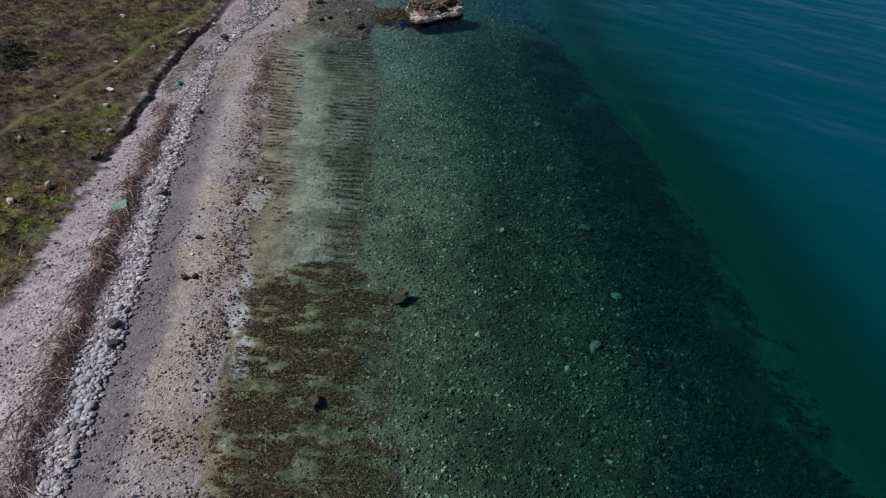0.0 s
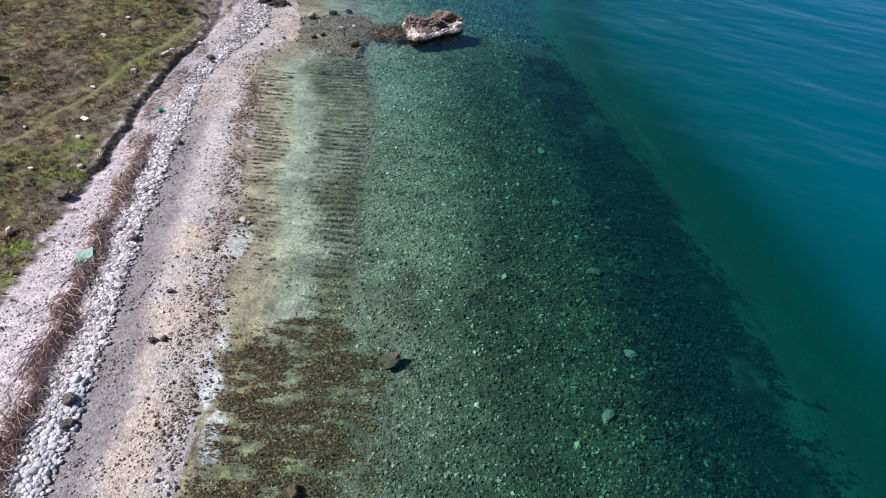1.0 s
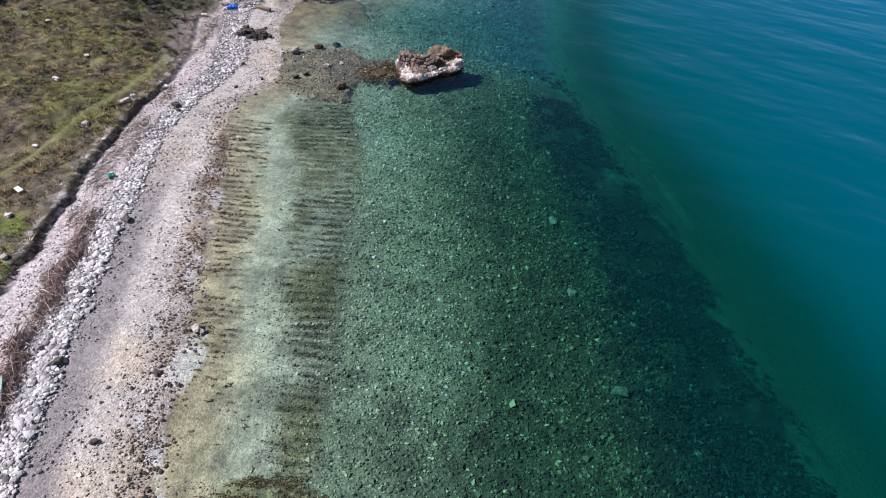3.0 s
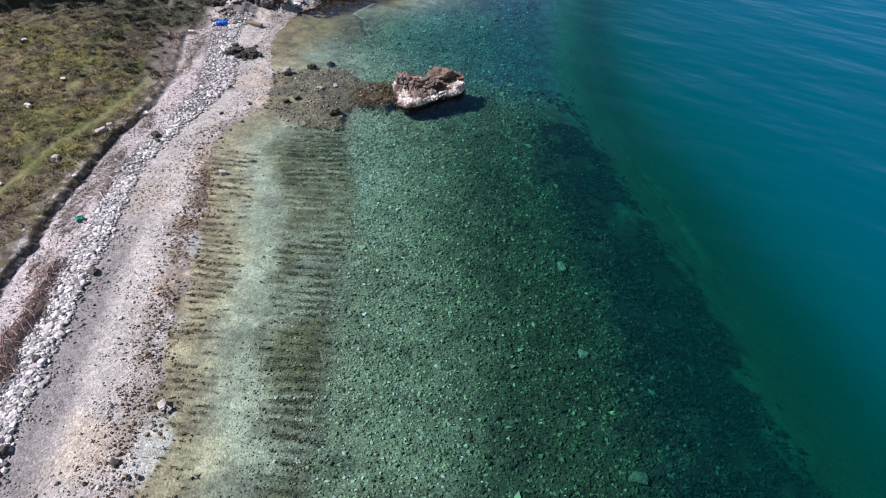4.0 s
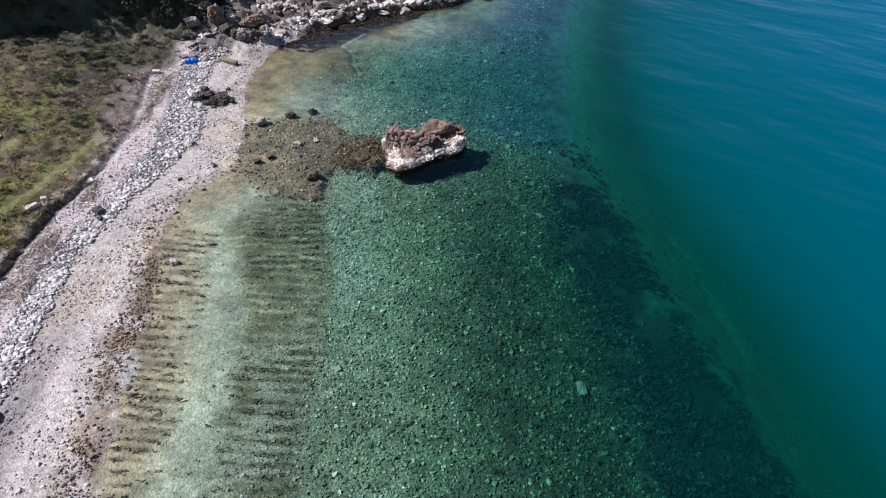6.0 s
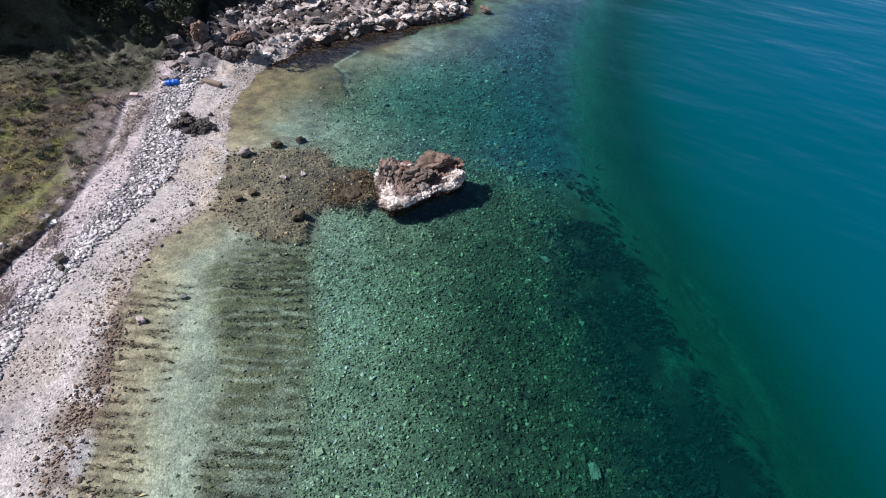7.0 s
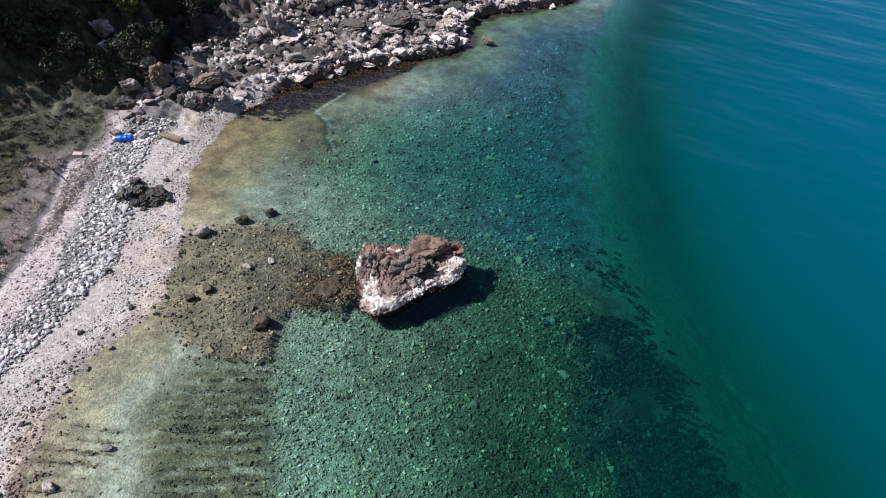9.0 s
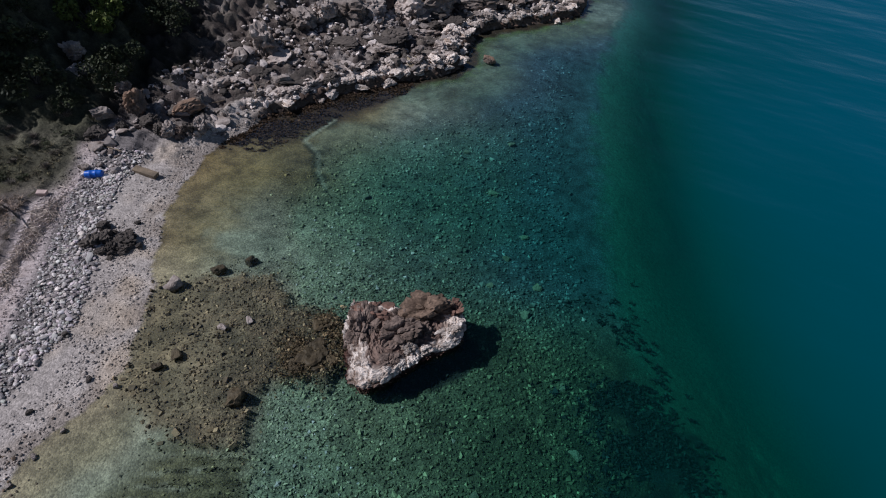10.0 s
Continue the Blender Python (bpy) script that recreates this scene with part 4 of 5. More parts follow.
boulder(-14.15, 46.85, 0.45, DARK_ROCK, "dark craggy rock outcrop on the shingle", "dark outcrop", "ragged", 5, 0.2, tall=0.7)
for k, (x, y, size) in enumerate([(-8.35, 21.4, 0.34), (-8.15, 21.3, 0.24), (-10.5, 34.1, 0.34), (-9.5, 35.4, 0.25), (-10.2, 40.6, 0.2), (-10.05, 45.1, 0.65), (-8.65, 46.05, 0.6),
                                  (-6.3, 40.3, 0.65), (-8.75, 41.9, 0.4), (-9.2, 41.4, 0.35), (-7.6, 46.75, 0.45), (-11.0, 38.95, 0.2), (-11.4, 38.1, 0.17), (-11.6, 37.2, 0.15), (-1.55, 14.5, 0.6), (-3.8, 9.9, 0.5),
                                  (-7.6, 43.2, 0.3), (-6.8, 43.6, 0.3)]):
    boulder(x, y, size, WEED_ROCK if k in (6, 7, 8, 9, 10, 14, 15) else GREY_ROCK, "wet grey-brown stone at the water's edge", "stones at the waterline", "angular", k % 9, 0.12)
boulder(-15.85, 21.7, 0.6, DARK_ROCK, "dark boulder sunk in the grass bank", "", "angular", 3, 0.25)
for k, (x, y, size) in enumerate([(-17.9, 33.7, 0.4), (-17.3, 26.2, 0.3), (-19.5, 22.5, 0.3), (-16.6, 19.3, 0.35), (-17.4, 18.0, 0.3), (-21.5, 38.0, 0.35), (-17.1, 36.3, 0.45), (-16.9, 36.9, 0.35), (-16.1, 23.8, 0.3)]):
    boulder(x, y, size, PALE_ROCK, "pale limestone stone lying in dry grass", "stones in the meadow", "angular", (k + 4) % 9, 0.25)
boulder(2.2, 66.0, 0.75, ORANGE_ROCK, "small rust-stained rock rising from the water", "", "craggy", 2, 0.0, tall=0.95)
for k, (x, y, size) in enumerate([(-3.85, 52.3, 0.6), (2.25, 53.5, 0.7), (1.25, 38.05, 0.4), (3.3, 45.5, 0.7), (4.55, 39.8, 0.6), (2.7, 49.0, 0.5), (3.6, 50.5, 0.5), (5.2, 30.0, 0.7), (7.0, 16.0, 0.8), (5.6, 13.2, 0.6),
                                  (4.4, 42.3, 0.5), (3.9, 47.2, 0.6), (1.9, 46.9, 0.45), (5.4, 25.2, 0.6), (6.4, 20.4, 0.7), (0.9, 56.5, 0.5), (3.3, 57.5, 0.6)]):
    boulder(x, y, size * 0.68, SUNK_ROCK, "pale boulder lying on the sea bed", "pale sea bed boulders", "craggy", k % 5, 0.3, tall=0.7)

# headland
GROUP = "boulders of the headland"
count = 0
while count < 150:
    x, y = rng.uniform(-21, 9), rng.uniform(51, 78)
    sd, hi = float(shore(np.array([x]), np.array([y]))[0]), float(hill_in(np.array([x]), np.array([y]))[0])
    if sd < 0.5 or hi > (4.5 if x > -8 else 0.9) or x < -17.5 or (y < 54 and x > -15) or (hi > 1.5 and rng.random() < 0.6):
        continue
    size = float(rng.choice([0.35, 0.45, 0.6, 0.75, 0.95, 1.3], p=[0.24, 0.26, 0.22, 0.14, 0.09, 0.05]))
    close = sd < 1.6
    mat = PALE_ROCK if close and rng.random() < 0.4 else (DARK_ROCK if rng.random() < 0.45 else GREY_ROCK)
    label = {"pale_bleached_rock": "bleached pale angular boulder on the rocky headland", "dark_weathered_rock": "dark weathered boulder on the rocky headland"}.get(mat.name, "grey-brown angular limestone boulder on the rocky headland")
    boulder(x, y, size, mat, label, GROUP, "slabby" if rng.random() < 0.35 else "angular", int(rng.integers(0, 4)), 0.18)
    count += 1

# bleached ledge along the headland's waterline
edge = [p for p in WATERLINE if 57 < p[1] < 75.2]
for (ax, ay), (bx, by) in zip(edge, edge[1:]):
    run = math.hypot(bx - ax, by - ay)
    for i in range(max(2, int(run / 0.62))):
        f = (i + rng.uniform(0.2, 0.8)) / max(2, int(run / 0.62))
        nx, ny = -(by - ay) / run, (bx - ax) / run
        for row, inland in enumerate((0.3, 1.0)):
            off = inland + rng.uniform(-0.35, 0.4)
            boulder(ax + f * (bx - ax) + nx * off, ay + f * (by - ay) + ny * off, rng.uniform(0.4, 0.95), PALE_ROCK if (row == 0 and rng.random() < 0.95) or rng.random() < 0.45 else (GREY_ROCK if rng.random() < 0.5 else DARK_ROCK),
                    "salt-bleached pitted limestone ledge at the water's edge", "ledge of the headland", "ragged", int(rng.integers(0, 6)), 0.22,
                    turn=rng.uniform(0, 360), tall=rng.uniform(0.45, 0.8), wide=1.15, name="ledge_rock")

# low slabs of bedrock behind the ledge
slabs = 0
while slabs < 46:
    x, y = rng.uniform(-13, 9), rng.uniform(58, 76)
    sd, hi = float(shore(np.array([x]), np.array([y]))[0]), float(hill_in(np.array([x]), np.array([y]))[0])
    if 1.3 < sd < 4.5 and hi < 2.5:
        boulder(x, y, rng.uniform(1.1, 2.1), DARK_ROCK if rng.random() < 0.45 else GREY_ROCK, "grey-brown fractured bedrock slab on the headland", "bedrock slabs", "ragged", slabs % 8, 0.42, tall=rng.uniform(0.22, 0.42), name="rock_slab")
        slabs += 1

boulder(-15.7, 55.7, 1.15, ORANGE_ROCK, "rust-orange upright boulder beside the shingle", "", "ragged", 1, 0.1, tall=1.15)
boulder(-13.5, 56.5, 1.5, ORANGE_ROCK, "rust-orange low boulder among grey rocks", "", "craggy", 3, 0.15, tall=0.7)
for k, (x, y) in enumerate([(-14.1, 54.5), (-13.65, 54.6), (-13.2, 54.75), (-12.8, 54.9), (-12.4, 55.2), (-14.7, 54.9), (-15.9, 54.4), (-16.7, 53.6)]):
    boulder(x, y, 0.72 + 0.12 * (k % 3), (DARK_ROCK, GREY_ROCK, BROWN_ROCK)[k % 3] if k < 5 else DARK_ROCK, "dark brown jagged rock slab at the head of the beach", "jagged slabs", "ragged", k % 6, 0.12, tall=1.25 if k < 5 else 0.8)
for k, (x, y, size, tall) in enumerate([(-19.1, 57.8, 1.0, 1.7), (-18.6, 57.0, 1.1, 0.8), (-16.6, 56.8, 0.9, 0.9), (-11.2, 63.2, 2.0, 1.6), (-7.0, 68.3, 2.4, 0.9), (-5.6, 69.2, 2.2, 0.9), (-8.4, 67.5, 1.8, 1.0), (-3.4, 70.4, 2.2, 1.0),
                                        (-9.7, 66.6, 2.0, 1.1), (-1.2, 71.9, 2.4, 0.9), (1.4, 73.1, 2.4, 0.9), (3.8, 74.6, 2.2, 0.8), (6.0, 75.6, 2.2, 0.8), (-6.4, 71.6, 2.8, 1.2), (-2.2, 74.0, 3.0, 1.1), (2.0, 76.4, 3.0, 1.0)]):
    boulder(x, y, size, GREY_ROCK, "large grey limestone crag on the hillside", "crags of the hillside", "ragged", k % 6, 0.2, tall=tall)

# ---- litter on the beach ----
def barrel():
    top = base("barrel", "bright blue plastic barrel lying on cobbles", "barrel", pose(-15.78, 51.1, float(height(-15.78, 51.1)[0]) + 0.17, 0, 88, 8) @ Matrix.Diagonal((0.64, 0.64, 0.84, 1)))
    bm = bmesh.new()
    rings = [(-0.45, 0.20), (-0.44, 0.235), (-0.40, 0.25), (-0.30, 0.262), (-0.17, 0.265), (-0.155, 0.28), (-0.135, 0.28), (-0.12, 0.265), (0.12, 0.265), (0.135, 0.28), (0.155, 0.28), (0.17, 0.265), (0.30, 0.262), (0.40, 0.25), (0.44, 0.235), (0.45, 0.20)]
    loops = []
    for z, r in rings:
        loops.append([bm.verts.new((r * math.cos(a * math.pi / 12), r * math.sin(a * math.pi / 12), z)) for a in range(24)])
    for lo, hi in zip(loops, loops[1:]):
        for a in range(24):
            bm.faces.new((lo[a], lo[(a + 1) % 24], hi[(a + 1) % 24], hi[a])).smooth = True
    bm.faces.new(loops[0][::-1])
    bm.faces.new(loops[-1])
    part("body", bm, BLUE_PLASTIC, top)
    for sx in (-0.1, 0.1):
        cap = bmesh.new()
        bmesh.ops.create_cone(cap, cap_ends=True, segments=12, radius1=0.04, radius2=0.035, depth=0.03, matrix=Matrix.Translation((sx, 0, 0.462)))
        part("bung", cap, BLUE_PLASTIC, top)


def box_mesh(sx, sy, sz, bevel, warp=0.0):
    bm = bmesh.new()
    bmesh.ops.create_cube(bm, size=1, matrix=Matrix.Diagonal((sx, sy, sz, 1)))
    bmesh.ops.subdivide_edges(bm, edges=bm.edges[:], cuts=3, use_grid_fill=True)
    for v in bm.verts:
        v.co += Vector((noise.noise(v.co * 7), noise.noise(v.co * 7 + Vector((5, 0, 0))), noise.noise(v.co * 7 + Vector((0, 9, 0))))) * bevel
        v.co.z += warp * (v.co.x / sx) ** 2
    return bm


def on_ground(x, y, lift, rx=0, ry=0, rz=0):
    return pose(x, y, float(height(x, y)[0]) + lift, rx, ry, rz)


barrel()
thing("driftwood_plank", box_mesh(1.15, 0.34, 0.16, 0.02, 0.04), OLD_WOOD, "short weathered brown beam lying on the shingle", "driftwood", on_ground(-13.75, 51.65, 0.12, 4, 6, -16))
thing("brick", box_mesh(0.40, 0.24, 0.18, 0.015), PINK_BRICK, "pale pink broken block on the reed litter", "brick", on_ground(-17.4, 49.7, 0.09, 5, 4, 8))
thing("foam_board", box_mesh(0.56, 0.2, 0.05, 0.015, 0.03), WHITE_FOAM, "white board lying in the dry grass", "board", on_ground(-17.85, 27.9, 0.12, 8, -6, -38))
thing("foam_scrap", box_mesh(0.35, 0.22, 0.10, 0.02), WHITE_FOAM, "white foam scrap at the foot of the bank", "foam scrap", on_ground(-16.0, 38.7, 0.08, 10, 5, 40))
thing("plastic_sheet", box_mesh(0.62, 0.72, 0.05, 0.03, 0.08), GREEN_SHEET, "faded green sheet lying on shingle beside reeds", "sheet", on_ground(-13.2, 18.15, 0.10, 8, -10, 24))
thing("net_bundle", box_mesh(0.30, 0.22, 0.15, 0.09), TEAL_PLASTIC, "crumpled teal net bundle on the reed litter", "net", on_ground(-14.9, 29.7, 0.1, 0, 0, 30))
for k, (x, y, s) in enumerate([(-19.2, 31.5, 0.3), (-21.4, 41.2, 0.35), (-25.5, 45.0, 0.4), (-20.1, 26.7, 0.22), (-18.0, 23.4, 0.3), (-22.8, 30.8, 0.25), (-16.4, 32.4, 0.25)]):
    thing("litter_scrap", box_mesh(s * 0.7, s * 0.4, 0.06, 0.03), WHITE_FOAM, "small white scrap in the dry grass", "litter", on_ground(x, y, 0.1, 8, 5, 37 * k), "scraps in the meadow")


def pole(name, x, y, length, lean, turn, label):
    bm = bmesh.new()
    bmesh.ops.create_cone(bm, cap_ends=True, segments=7, radius1=0.035, radius2=0.02, depth=length, matrix=Matrix.Translation((0, 0, length / 2 - 0.05)))
    bmesh.ops.subdivide_edges(bm, edges=[e for e in bm.edges if abs(e.verts[0].co.z - e.verts[1].co.z) > 0.1], cuts=4)
    for v in bm.verts:
        v.co.x += 0.06 * math.sin(v.co.z * 3)
    thing(name, bm, OLD_WOOD, label, "stick", on_ground(x, y, 0, lean, 0, turn))


pole("driftwood_stick", -18.4, 48.6, 1.7, 55, 30, "bare grey stick leaning out of the scrub")
pole("driftwood_stick", -16.3, 53.0, 1.4, 84, 70, "bare grey stick lying at the head of the beach")
pole("driftwood_stick", -12.0, 58.4, 2.0, 86, -50, "bare grey stick lying among the boulders")
pole("driftwood_stick", -10.9, 59.6, 1.8, 84, 20, "bare grey stick lying among the boulders")


# ---- shrubs of the hillside ----
def leaf_mesh(seed, n, size):
    g = np.random.default_rng(seed)
    lobes = g.normal(size=(9, 3)) * (0.42, 0.42, 0.22) + (0, 0, 0.5)
    which = g.integers(0, 9, n)
    d = g.normal(size=(n, 3))
    d /= np.linalg.norm(d, axis=1)[:, None]
    p = lobes[which] + d * (0.30 * g.uniform(0.55, 1.0, n) ** 0.5)[:, None]
    p[:, 2] = np.maximum(p[:, 2], 0.05)
    u = g.normal(size=(n, 3))
    u /= np.linalg.norm(u, axis=1)[:, None]
    w = np.cross(u, g.normal(size=(n, 3)))
    w /= np.linalg.norm(w, axis=1)[:, None]
    k = (size * g.uniform(0.6, 1.3, n))[:, None]
    v = np.stack([p - u * k, p + w * k * 0.5, p + u * k, p - w * k * 0.5], 1).reshape(-1, 3)
    return v, np.arange(4 * n).reshape(-1, 4)


def twig_mesh(seed, n, spread, tall):
    g = np.random.default_rng(seed)
    a, r = g.uniform(0, 2 * np.pi, n), g.uniform(0.2, 1, n) * spread
    tip = np.stack([np.cos(a) * r, np.sin(a) * r, tall * g.uniform(0.5, 1, n)], 1)
    root = tip * (0.12, 0.12, 0) + g.normal(size=(n, 3)) * (0.03, 0.03, 0)
    mid = (root + tip) / 2 + g.normal(size=(n, 3)) * 0.06
    side = np.stack([-np.sin(a), np.cos(a), np.zeros(n)], 1)
    up = np.cross(side, tip / np.linalg.norm(tip, axis=1)[:, None])
    w = 0.016
    rings = [root + side * w, root - side * w, root + up * w, mid + side * w * 0.7, mid - side * w * 0.7, mid + up * w * 0.7, tip]
    v = np.stack(rings, 1).reshape(-1, 3)
    t = np.array([(0, 1, 4), (0, 4, 3), (1, 2, 5), (1, 5, 4), (2, 0, 3), (2, 3, 5), (3, 4, 6), (4, 5, 6), (5, 3, 6)])
    return v, (t[None] + (np.arange(n) * 7)[:, None, None]).reshape(-1, 3)


def shrub(seed, n, label, leaf=None):
    top = base("shrub", label, "shrub", pose(0, 0, -50), "shrubs of the hillside")
    part("stem", raw_mesh("stem", *twig_mesh(seed, 24, 0.5, 0.75), TWIG), None, top)
    part("foliage", raw_mesh("foliage", *leaf_mesh(seed, n, 0.07), leaf or LEAF), None, top)
    return top


def dry_shrub(seed, label):
    top = base("dry_shrub", label, "shrub", pose(0, 0, -50), "dry shrubs")
    part("crown", raw_mesh("crown", *twig_mesh(seed, 130, 0.6, 0.6), TWIG), None, top)
    return top


green = [shrub(200 + k, 1000, "dense dark green maquis shrub on the shaded hillside") for k in range(3)]
bright = [shrub(210, 1600, "sunlit olive-green bush on the shaded hillside", SUNLIT_LEAF)]
dry = [dry_shrub(220 + k, "bare grey-brown twiggy shrub beside the meadow") for k in range(3)]


def plant(src, x, y, size, tall):
    m = pose(x, y, float(height(x, y)[0]) - 0.05, 0, 0, rng.uniform(0, 360))
    ob = copy_thing(src, m)
    ob.scale = (size, size, size * tall)
    return ob


spots = 0
while spots < 85:
    x, y = rng.uniform(-34, -12), rng.uniform(52, 80)
    h = float(hill_in(np.array([x]), np.array([y]))[0])
    if 0.8 < h < 14 and x < -13.5 - 0.35 * (y - 60) and math.hypot(x + 18.8, y - 59) > 2.2:
        plant(green[spots % 3], x, y, rng.uniform(0.7, 1.7), rng.uniform(0.7, 1.0))
        spots += 1
for x, y, s in [(-19.9, 55.4, 1.7), (-18.3, 54.6, 0.9), (-23.8, 29.6, 0.7), (-24.6, 31.0, 0.9), (-21.5, 55.5, 2.0), (-17.0, 58.3, 1.4)]:
    plant(green[int(s * 10) % 3], x, y, s, 0.9)
spots = 0
while spots < 70:
    x, y = rng.uniform(-30, -16.8), rng.uniform(38, 57)
    if (y > 43 or rng.random() < 0.2) and 0.7 < float(curve(BANK, y)) - x < (5 if rng.random() < 0.75 else 12):
        plant(dry[spots % 3], x, y, rng.uniform(0.35, 0.8), rng.uniform(0.5, 0.9))
        spots += 1
spots = 0
while spots < 12:
    x, y = rng.uniform(-23, -17), rng.uniform(42.5, 53.5)
    if 0.6 < float(curve(BANK, y)) - x < 4.5:
        plant(green[spots % 3], x, y, rng.uniform(0.3, 0.6), rng.uniform(0.4, 0.7))
        spots += 1
spots = 0
while spots < 34:
    x, y = rng.uniform(-40, -23), rng.uniform(46, 60)
    if 0.4 < float(hill_in(np.array([x]), np.array([y]))[0]) < 7:
        plant(green[spots % 3], x, y, rng.uniform(0.8, 1.6), rng.uniform(0.7, 1.0))
        spots += 1
for k in range(40):
    plant(dry[k % 3], rng.uniform(-27, -17.6), rng.uniform(50.5, 57), rng.uniform(0.35, 0.75), rng.uniform(0.4, 0.8))
for k in range(16):
    plant(green[k % 3], rng.uniform(-27, -17.8), rng.uniform(50.5, 57), rng.uniform(0.25, 0.7), rng.uniform(0.4, 0.7))
plant(bright[0], -19.0, 60.2, 1.9, 0.9)
for src in green + bright + dry:
    for o in (*src.children_recursive, src):
        bpy.data.objects.remove(o)

# ---- grass, reeds, stones in quantity ----
n = 105000
x, y = rng.uniform(-36, -14.3, n), rng.uniform(7, 56, n)
keep = (curve(BANK, y) - x > 0.15) & (hill_in(x, y) < 0) & (fbm(x * 1.6, y * 1.6, 78, 2) + rng.normal(0, 0.10, n) > 0.42) & ((np.abs(x - curve(TRACK, y)) > 0.25) | (y > 45))
x, y = x[keep], y[keep]
z, tint = plan(x, y)
n = len(x)
blades = 5
a = rng.uniform(0, 2 * np.pi, (n, blades))
lean = rng.uniform(0.5, 1.8, (n, blades))
tall = (rng.gamma(4, 0.019, n) * (0.5 + fbm(x * 0.6, y * 0.6, 51, 3)))[:, None] * rng.uniform(0.6, 1.2, (n, blades))
root = np.stack([x, y, z - 0.02], 1)[:, None] + np.stack([np.cos(a) * 0.03, np.sin(a) * 0.03, 0 * a], -1)
tip = root + np.stack([np.cos(a) * lean * tall, np.sin(a) * lean * tall, tall], -1)
side = np.stack([-np.sin(a), np.cos(a), 0 * a], -1) * 0.022
v = np.stack([root - side, root + side, tip], 2).reshape(-1, 3)
tint = tint * np.exp(rng.normal(0.22, 0.40, (n, 1))) * np.array((1.1, 1.0, 0.85))
tagged(new("grass", raw_mesh("grass", v, np.arange(len(v)).reshape(-1, 3), GRASS, np.repeat(tint, blades * 3, 0))), "dry olive-brown grass tufts on the meadow", "grass", kind="stuff")


def stalks(x, y, z, length, turn, dip, width, tone):
    """Bent three-sided stalks joined into one mesh."""
    n = len(x)
    d = np.stack([np.cos(turn), np.sin(turn), np.zeros(n)], 1)
    s = np.stack([-np.sin(turn), np.cos(turn), np.zeros(n)], 1)
    up = np.array((0, 0, 1.0))
    c = np.stack([x, y, z], 1)
    L = length[:, None]
    pts = [c - d * L / 2 - up * (dip * length)[:, None], c + s * L * rng.normal(0, 0.06, (n, 1)) + up * 0.03, c + d * L / 2 + up * (dip * length)[:, None]]
    w = width[:, None]
    v = np.stack([q for p in pts for q in (p + s * w, p - s * w, p + up * w * 1.6)], 1).reshape(-1, 3)
    t = []
    for o in (0, 3):
        for i in range(3):
            j = (i + 1) % 3
            t += [(o + i, o + j, o + 3 + j), (o + i, o + 3 + j, o + 3 + i)]
    t = np.array(t)
    return v, (t[None] + (np.arange(n) * 9)[:, None, None]).reshape(-1, 3), np.repeat(tone, 9, 0)


n = 11000
y = rng.uniform(5, 53, n)
dense = rng.random(n) < np.interp(y, [24, 29], [0.85, 0.25])
b = curve(WRACK, y) + (fbm(y * 0.9, y * 0 + 3, 52, 3) - 0.5) * 0.5
x = np.where(dense, b + rng.normal(0, 0.17, n) * (0.2 + 1.4 * fbm(y * 0.9, y * 0, 57, 2)), b - rng.random(n) * (b - curve(BANK, y) - 0.3) * np.where(y > 26, 1.0, 0.35))
keep = ((y < 27) & (rng.random(n) < np.where(dense, step(0.25, 0.6, fbm(y * 0.8, y * 0 + 7, 79, 2)) * 0.8 + 0.08, 0.4))) | (rng.random(n) < 0.45 * step(0.35, 0.6, fbm(x * 0.7, y * 0.5, 76, 3)))
x, y, dense = x[keep], y[keep], dense[keep]
n = len(x)
z = plan(x, y)[0] + np.where(dense, np.abs(rng.normal(0.04, 0.06, n)), 0.0)
run = np.arctan2(1.0, -0.16)
turn = np.where(dense, run + rng.normal(0, 0.7, n), rng.uniform(0, np.pi, n))
tone = np.array((0.31, 0.235, 0.195)) * rng.uniform(0.3, 1.9, (n, 1)) + np.array((0.02, 0.0, 0.0)) * rng.random((n, 1))
tone[~dense] *= 1.4
far = y > 27
tone[far] = np.array((0.46, 0.385, 0.325)) * rng.uniform(0.55, 1.25, (far.sum(), 1))
dense[far] = False
tagged(new("dry_reeds", raw_mesh("dry_reeds", *stalks(x, y, z, rng.gamma(5, 0.10, n) + 0.1, turn, rng.normal(0.01, 0.04, n) * np.where(dense, 1, 0.4), rng.uniform(0.006, 0.013, n), tone)[:2], REED, np.repeat(tone, 9, 0))),
       "tangled dry brown reed stalks washed up along the cobbles", "reeds", kind="stuff")

# cobbles of the storm ridge
n = 23000
y = rng.uniform(5, 53, n)
a, b = curve(COBBLE_SEA, y), curve(COBBLE_LAND, y)
u = rng.random(n)
x = b + (a - b) * u + rng.normal(0, 0.12, n)
size = np.clip(rng.gamma(4.0, 0.023, n), 0.04, 0.36) * (0.8 + 0.4 * u) * np.interp(y, [20, 32], [1, 0.9])
thin = (fbm(x * 0.9, y * 0.9, 59, 3) > 0.40) | (y < 33) | (rng.random(n) < 0.4)
x, y, u, size, a, b = (v[thin] for v in (x, y, u, size, a, b))
n = len(x)
z = plan(x, y)[0] + size * 0.14 + 0.03 * rng.random(n)
tone = np.array((0.50, 0.448, 0.42)) * rng.uniform(0.55, 1.25, (n, 1)) * np.where(rng.random(n) < 0.16, 0.5, 1.0)[:, None] * (1 + rng.normal(0, 0.03, (n, 3)))
near = (y > 8.6) & (y < 13) & (size > 0.13)
near &= np.cumsum(near) <= 290
ridge = base("cobble_ridge", "ridge of pale grey rounded cobbles along the beach", "cobbles", pose(0, 0, 0), kind="structure")
